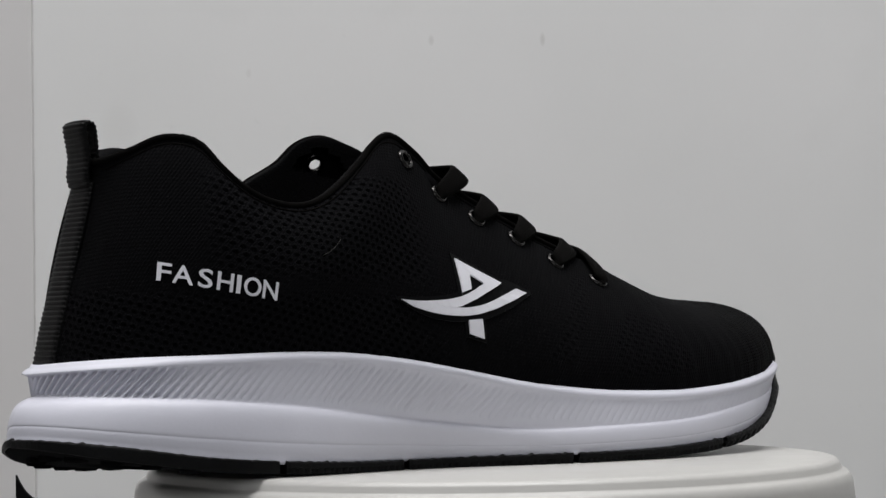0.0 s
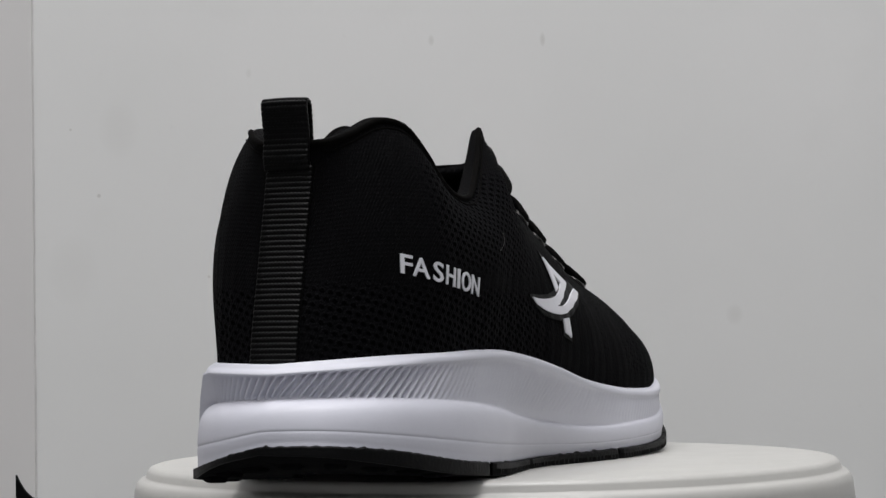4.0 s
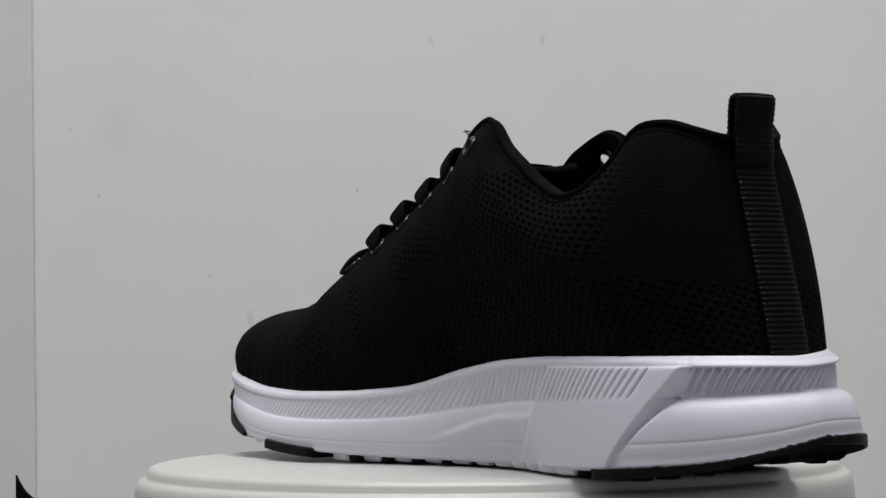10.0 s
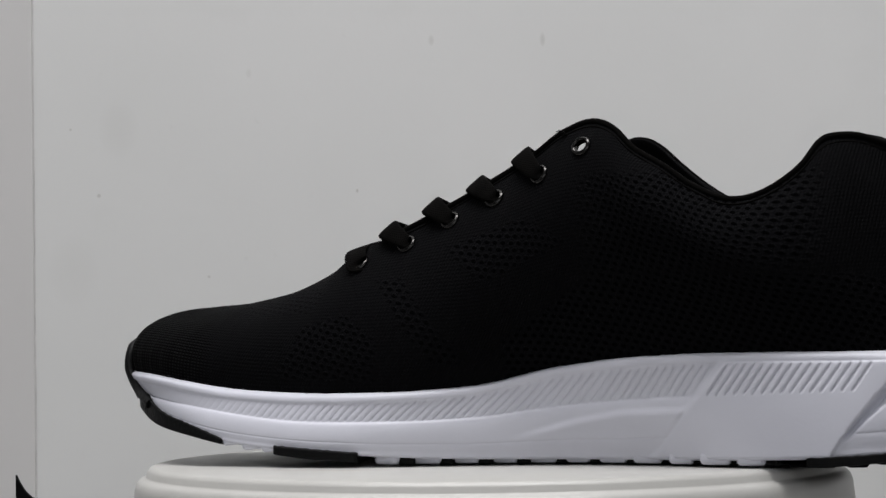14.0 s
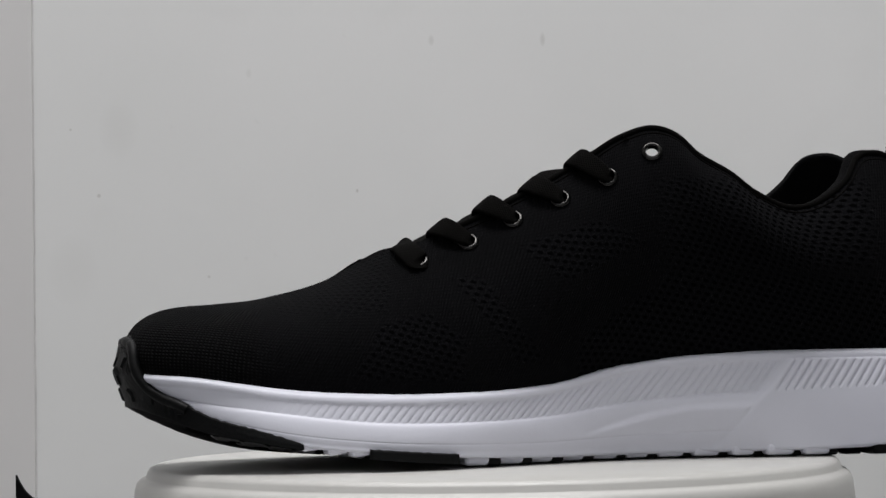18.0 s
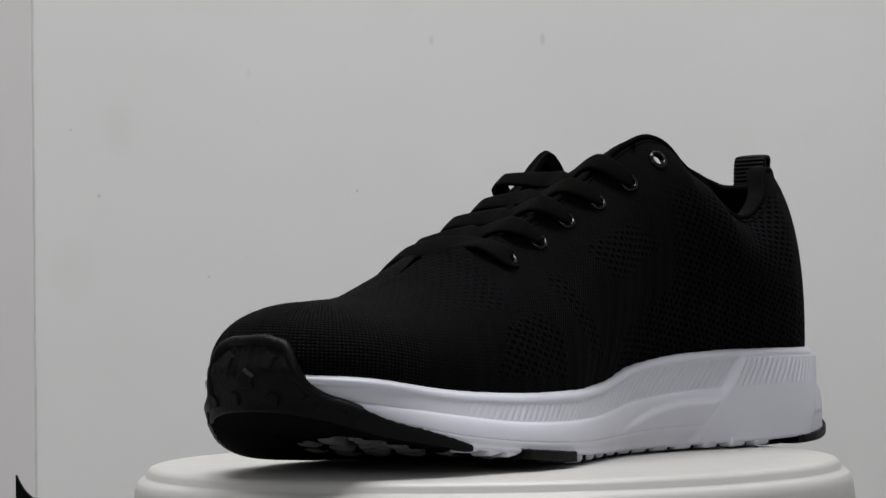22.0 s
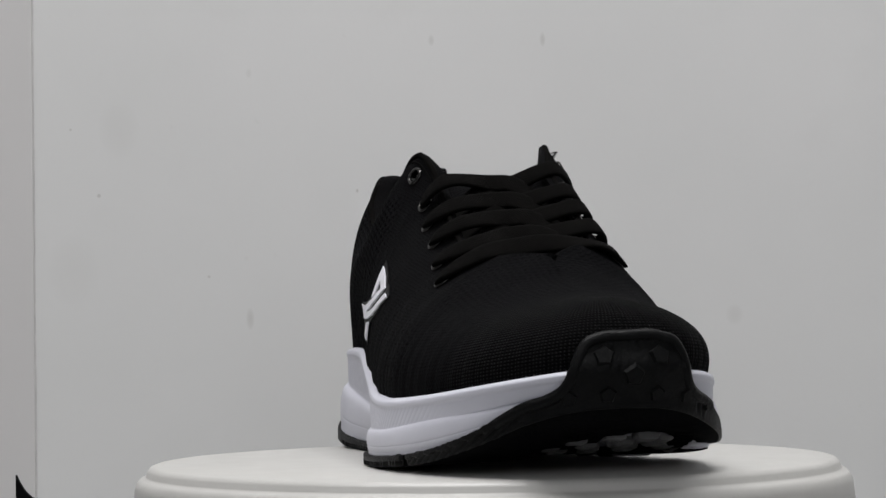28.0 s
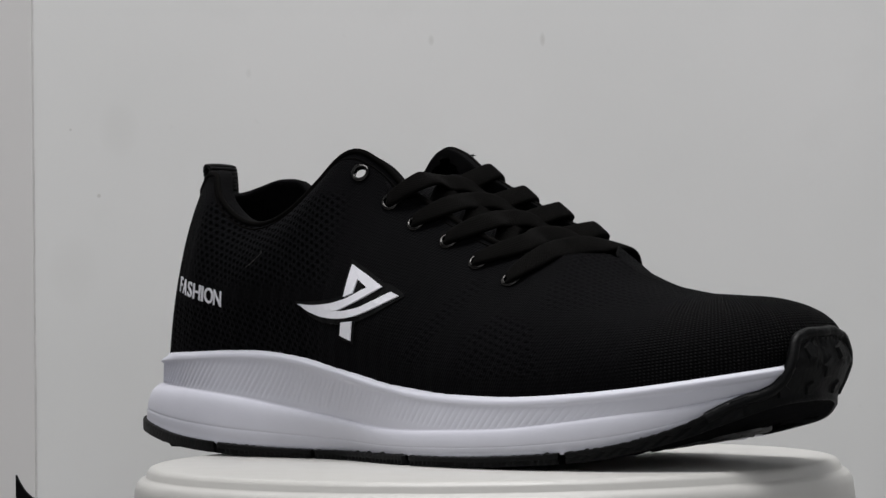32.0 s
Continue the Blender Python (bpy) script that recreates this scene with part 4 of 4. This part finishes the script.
def stud(p, n, radius, height, sides=5, mat=RUBBER, label="small five-sided rubber stud", spin=0.0):
    bm = bmesh.new()
    bmesh.ops.create_cone(bm, cap_ends=True, segments=sides, radius1=radius, radius2=radius * 0.78, depth=height)
    nz = Vector(n).normalized()
    ny = (Vector((0, 0, 1)) - nz * nz.z).normalized()
    turn_ = Matrix((ny.cross(nz), ny, nz)).transposed().to_4x4()
    m = Matrix.Translation(Vector(p) / 1000 - AXIS) @ turn_ @ Matrix.Rotation(spin, 4, "Z")
    bmesh.ops.transform(bm, matrix=m, verts=bm.verts)
    part("stud", bm, mat, toe_guard, label)


def on_guard(y, z):
    """A point of the toe guard's face and its normal."""
    i = int(np.argmin(np.abs(LIP[:, 1] - y) + 1000 * (LIP[:, 0] < 240)))
    a, b = (i - 12) % NL, (i + 12) % NL
    along = outer_point(b, z) - outer_point(a, z)
    rise = outer_point(i, z + 1.5) - outer_point(i, z - 1.5)
    n = np.cross(along, rise)
    n /= np.linalg.norm(n)
    if n @ NRM[i] < 0:
        n = -n
    return outer_point(i, z) + NRM[i] * 0.95, n


for y, z, rad in ((-6.4, 37.2, 0.0037), (10.6, 37.2, 0.0037), (2.8, 31.4, 0.0038), (-4.8, 25.4, 0.0030), (10.6, 25.4, 0.0030), (-16, 24.6, 0.0028), (21, 24.6, 0.0028), (30, 21.2, 0.0024)):
    p, n = on_guard(y, z)
    stud(p + n * 0.15, n, rad, 0.0012)
# low irregular lumps on the curl of the toe
rng = random.Random(8)
for y in (-17, -9.5, 2.5, 14.5, 24):
    y += rng.uniform(-1, 1)
    x = 281.5 - 0.016 * y * y
    stud((x, y, under_z(x, y) + 1.3), (0.6, rng.uniform(-0.15, 0.15), -0.8), rng.uniform(0.0034, 0.0046), 0.0012, rng.choice((5, 6, 7)), RUBBER, "blunt uneven rubber lump", rng.uniform(0, 3))
rng = random.Random(5)
for k in range(60):
    x = rng.uniform(205, 274)
    lim = 44 * math.sqrt(max(0, 1 - ((x - 205) / 92) ** 2))
    y = rng.uniform(-lim, lim)
    z = under_z(x, y)
    if x > 258 or y > -16:
        continue
    stud((x, y, z + 0.9), (0.25, 0, -1), rng.uniform(0.0026, 0.0042), 0.0020, rng.choice((4, 5, 6)), TREAD, "dull tread stud under the toe")


# blunt lugs under the curl of the toe
rng = random.Random(11)
for x, ys in ((278, (-15, -5, 5, 15)), (271, (-22, -11, 0, 11, 21)), (264, (-27, -17, -6, 5))):
    for y in ys:
        xx, yy_ = x + rng.uniform(-1.2, 1.2), y + rng.uniform(-1.5, 1.5)
        stud((xx, yy_, under_z(xx, yy_) + (2.6 if x > 275 else 1.0)), (0.4, 0, -1), rng.uniform(0.0028, 0.0040), 0.0016, rng.choice((4, 5, 6)), TREAD, "dull tread stud under the toe")

# foam lumps left bare between the rubber under the ball of the foot, coloured grey for the shade there
for x, y, wx, wy in ((254, 6, 8, 8), (250, 18, 8, 8), (243, 0, 8, 7), (241, 12, 9, 8), (239, 24, 9, 8), (231, 4, 9, 7), (229, 17, 9, 8), (227, 31, 10, 7), (216, 37, 10, 6), (252, -6, 7, 8), (243, -12, 8, 7), (233, -7, 8, 7), (246, 25, 8, 6)):
    bm = box(-wx / 2000, wx / 2000, -wy / 2000, wy / 2000, -0.0028, 0.0025, 0.0018, 2)
    bmesh.ops.transform(bm, matrix=Matrix.Translation(Vector((x, y, under_z(x, y) + 2.6)) / 1000 - AXIS) @ Matrix.Rotation(-0.17, 4, "Y"), verts=bm.verts)
    part("sole_bump", bm, SHADED_FOAM, midsole, "rounded foam lump under the forefoot, its shade put into the grey")
# pale foam lumps at the inner edge between the toe rubber and the forefoot pad
for x, wx, sink in ((230.5, 8.5, 2.0), (222.5, 7.5, 1.7), (215, 7, 2.0)):
    y = float(np.interp(-x, -UNDER_I[0], UNDER_I[1])) - 5.5
    bm = box(-wx / 2000, wx / 2000, -0.0045, 0.0045, -0.0016, 0.0020, 0.0013, 2)
    bmesh.ops.transform(bm, matrix=Matrix.Translation(Vector((x, y, under_z(x, y) + sink)) / 1000 - AXIS) @ Matrix.Rotation(0.12, 4, "Y"), verts=bm.verts)
    part("sole_bump", bm, FOAM, midsole, "rounded white foam bump under the edge")
# square lugs along the inner rail of the toe and round the heel
rng = random.Random(21)
for k in range(8):
    x = 266 - 8.2 * k
    y = float(np.interp(-x, -UNDER_I[0], UNDER_I[1])) - 11.0 - 0.6 * k
    bm = box(-0.0029, 0.0029, -0.0036, 0.0036, -0.0026, 0.0015, 0.0006, 1)
    bmesh.ops.transform(bm, matrix=Matrix.Translation(Vector((x, y, under_z(x, y) + 3.0)) / 1000 - AXIS) @ Matrix.Rotation(rng.uniform(-0.3, 0.3), 4, "Z") @ Matrix.Rotation(0.2, 4, "Y"), verts=bm.verts)
    part("tread_lug", bm, TREAD, sneaker, "small black tread lug")
for x, y, turn in ((36, 30, 0.1), (27, 33, 0.2), (17, 33, 0.4), (8, 30, 0.6), (-2, 25, 0.9), (-9, 17, 1.2), (-13, 7, 1.4), (-14, -5, 1.7), (-11, -17, 2.0), (-3, -26, 2.3), (7, -33, 2.6), (18, -37, 2.9)):
    bm = box(-0.0032, 0.0032, -0.0030, 0.0030, -0.0016, 0.0020, 0.0006, 1)
    z = max(1.7, under_z(x, y) + 0.4)
    bmesh.ops.transform(bm, matrix=Matrix.Translation(Vector((x, y, z)) / 1000 - AXIS) @ Matrix.Rotation(turn, 4, "Z"), verts=bm.verts)
    part("tread_lug", bm, TREAD, sneaker, "small black tread lug")


# ---- print on the outer side ----
def outer_y(x, z):
    hit_, n, i, d = up_tree.ray_cast(Vector((x, -120, z)), Vector((0, 1, 0)))
    return hit_, n


def laid_on(name, poly2d_faces, pts2d, rise, mat, label, depth=0.9):
    """Lays a flat figure, in x and z, on the outer side of the upper, with thickness."""
    top_, bot = [], []
    for x, z in pts2d:
        p, n = outer_y(x, z)
        if n.y > 0:
            n = -n
        top_.append(np.array(p + n * rise))
        bot.append(np.array(p + n * (rise - depth)))
    n = len(pts2d)
    faces = [tuple(f) for f in poly2d_faces] + [tuple(i + n for i in reversed(f)) for f in poly2d_faces]
    count = {}
    for f in poly2d_faces:
        for a, b in zip(f, f[1:] + f[:1]):
            count[(a, b)] = count.get((a, b), 0) + 1
    for (a, b) in count:
        if (b, a) not in count:
            faces.append((b, a, a + n, b + n))
    return part(name, shoe_mesh(name, np.array(top_ + bot) / 1000, faces, False), mat, sneaker, label)


def strip2d(upper_edge, lower_edge, n=24):
    """A figure between two curves with the same number of points."""
    k = np.linspace(0, 1, n)
    a = keyed([(i / (len(upper_edge) - 1), *p) for i, p in enumerate(upper_edge)], k)
    b = keyed([(i / (len(lower_edge) - 1), *p) for i, p in enumerate(lower_edge)], k)
    pts = [tuple(p) for p in a] + [tuple(p) for p in b]
    return [[i, i + 1, n + i + 1, n + i] for i in range(n - 1)], pts


def straight2d(quads, pts, cuts=4):
    """Quads cut finer, so that they follow the surface."""
    faces, out = [], []
    for q in quads:
        c = [np.array(pts[i], float) for i in q]
        base = len(out)
        for i in range(cuts + 1):
            for j in range(cuts + 1):
                a, b = i / cuts, j / cuts
                out.append(tuple((c[0] * (1 - a) + c[1] * a) * (1 - b) + (c[3] * (1 - a) + c[2] * a) * b))
        for i in range(cuts):
            for j in range(cuts):
                k = base + i * (cuts + 1) + j
                faces.append([k, k + cuts + 1, k + cuts + 2, k + 1])
    return faces, out


EMB = "raised white emblem on the outer side"
MIDLINE = [(93.2, 56.0), (99.6, 54.6), (106.6, 53.7), (113.7, 53.0)]
f, p = strip2d([(93.2, 56.0), (99.8, 55.4), (106.2, 55.4), (113.2, 56.0), (120.0, 57.7), (127.6, 60.8), (135.0, 61.0)],
               MIDLINE + [(119.8, 54.7), (127.4, 57.7), (135.0, 61.0)])
laid_on("emblem_sweep", f, p, 0.9, PRINT, EMB)
f, p = strip2d(MIDLINE + [(119.7, 53.0), (126.6, 54.2), (133.2, 56.5), (140.2, 59.0)],
               [(93.2, 56.0), (98.4, 53.4), (104.8, 51.5), (112.0, 50.4), (120.2, 50.4), (128.2, 51.9), (136.0, 54.4), (144.4, 57.5)])
laid_on("emblem_sweep", f, p, 0.9, PRINT, EMB)
f, p = straight2d([(0, 1, 2, 3), (0, 3, 4, 5)], [(117.4, 69.5), (117.2, 57.9), (121.5, 59.1), (122.2, 63.9), (127.6, 60.8), (135.0, 61.0)])
laid_on("emblem_peak", f, p, 0.9, PRINT, EMB)
f, p = straight2d([(0, 1, 2, 3)], [(118.2, 48.8), (118.2, 44.3), (123.8, 42.4), (123.7, 49.1)])
laid_on("emblem_leg", f, p, 0.9, PRINT, EMB)
EDGE = "thin glossy black backing of the emblem"
f, p = strip2d([(91.6, 57.0), (103, 56.8), (113, 57.6), (124, 61.0), (136, 62.4), (146.4, 58.3)],
               [(91.6, 56.2), (102, 50.6), (113, 48.4), (124, 48.8), (135, 52.0), (146.4, 57.3)])
laid_on("emblem_border", f, p, 0.45, PRINT_BACK, EDGE)
f, p = straight2d([(0, 1, 2, 3)], [(117.0, 49.8), (117.0, 43.4), (125.0, 41.0), (124.9, 49.8)])
laid_on("emblem_border", f, p, 0.40, PRINT_BACK, EDGE)
f, p = straight2d([(0, 1, 2, 3)], [(116.4, 71.6), (116.0, 57.2), (124, 57.2), (137.2, 61.4)])
laid_on("emblem_border", f, p, 0.42, PRINT_BACK, EDGE)


def letter_mesh(ch):
    """Flat outline of one character of the built-in font, as points and faces, one unit high."""
    cu = bpy.data.curves.new("letter", "FONT")
    cu.body, cu.resolution_u, cu.offset = ch, 4, 0.010
    ob = bpy.data.objects.new("letter_shape", cu)
    scene.collection.objects.link(ob)
    dg = bpy.context.evaluated_depsgraph_get()
    me_ = ob.evaluated_get(dg).to_mesh()
    pts = [(v_.co.x, v_.co.y) for v_ in me_.vertices]
    faces = [list(p_.vertices) for p_ in me_.polygons]
    ob.evaluated_get(dg).to_mesh_clear()
    bpy.data.objects.remove(ob)
    bpy.data.curves.remove(cu)
    xs, ys = [q_[0] for q_ in pts], [q_[1] for q_ in pts]
    x0, h = min(xs), 0.73
    return [((a - x0) / h, b / h) for a, b in pts], faces, (max(xs) - x0) / h


WORD, CAP = "FASHION", 6.0
# left and right edge of each letter along the line, share of its length
SPANS = ((0.0, 0.118), (0.122, 0.277), (0.305, 0.438), (0.461, 0.608), (0.627, 0.673), (0.7, 0.848), (0.871, 1.0))
start, stop = (10.5, 62.75), (47.4, 55.9)
for ch, (left, right) in zip(WORD, SPANS):
    pts, faces, wid = letter_mesh(ch)
    middle, wide = (left + right) / 2, 0.55 * (right - left) + 0.45 * wid * CAP / 36.7
    q2 = []
    for a, b in pts:
        d = middle + wide * (a / wid - 0.5)
        q2.append((start[0] + (stop[0] - start[0]) * d + 0.13 * b * CAP, start[1] + (stop[1] - start[1]) * d + b * CAP))
    laid_on("letter", faces, q2, 0.35, PRINT, "raised white printed letter", 0.6)


def motions():
    rows, rows_plate = [], []
    for k in range(33):
        a = TURN_START + TURN_RATE * k
        rows.append((k, pose(0, 0, 0.0002, 0, 0, a)))
        rows_plate.append((k, pose(0, 0, 0, 0, 0, a)))
    walk(sneaker, rows)
    walk(plate, rows_plate)


motions()
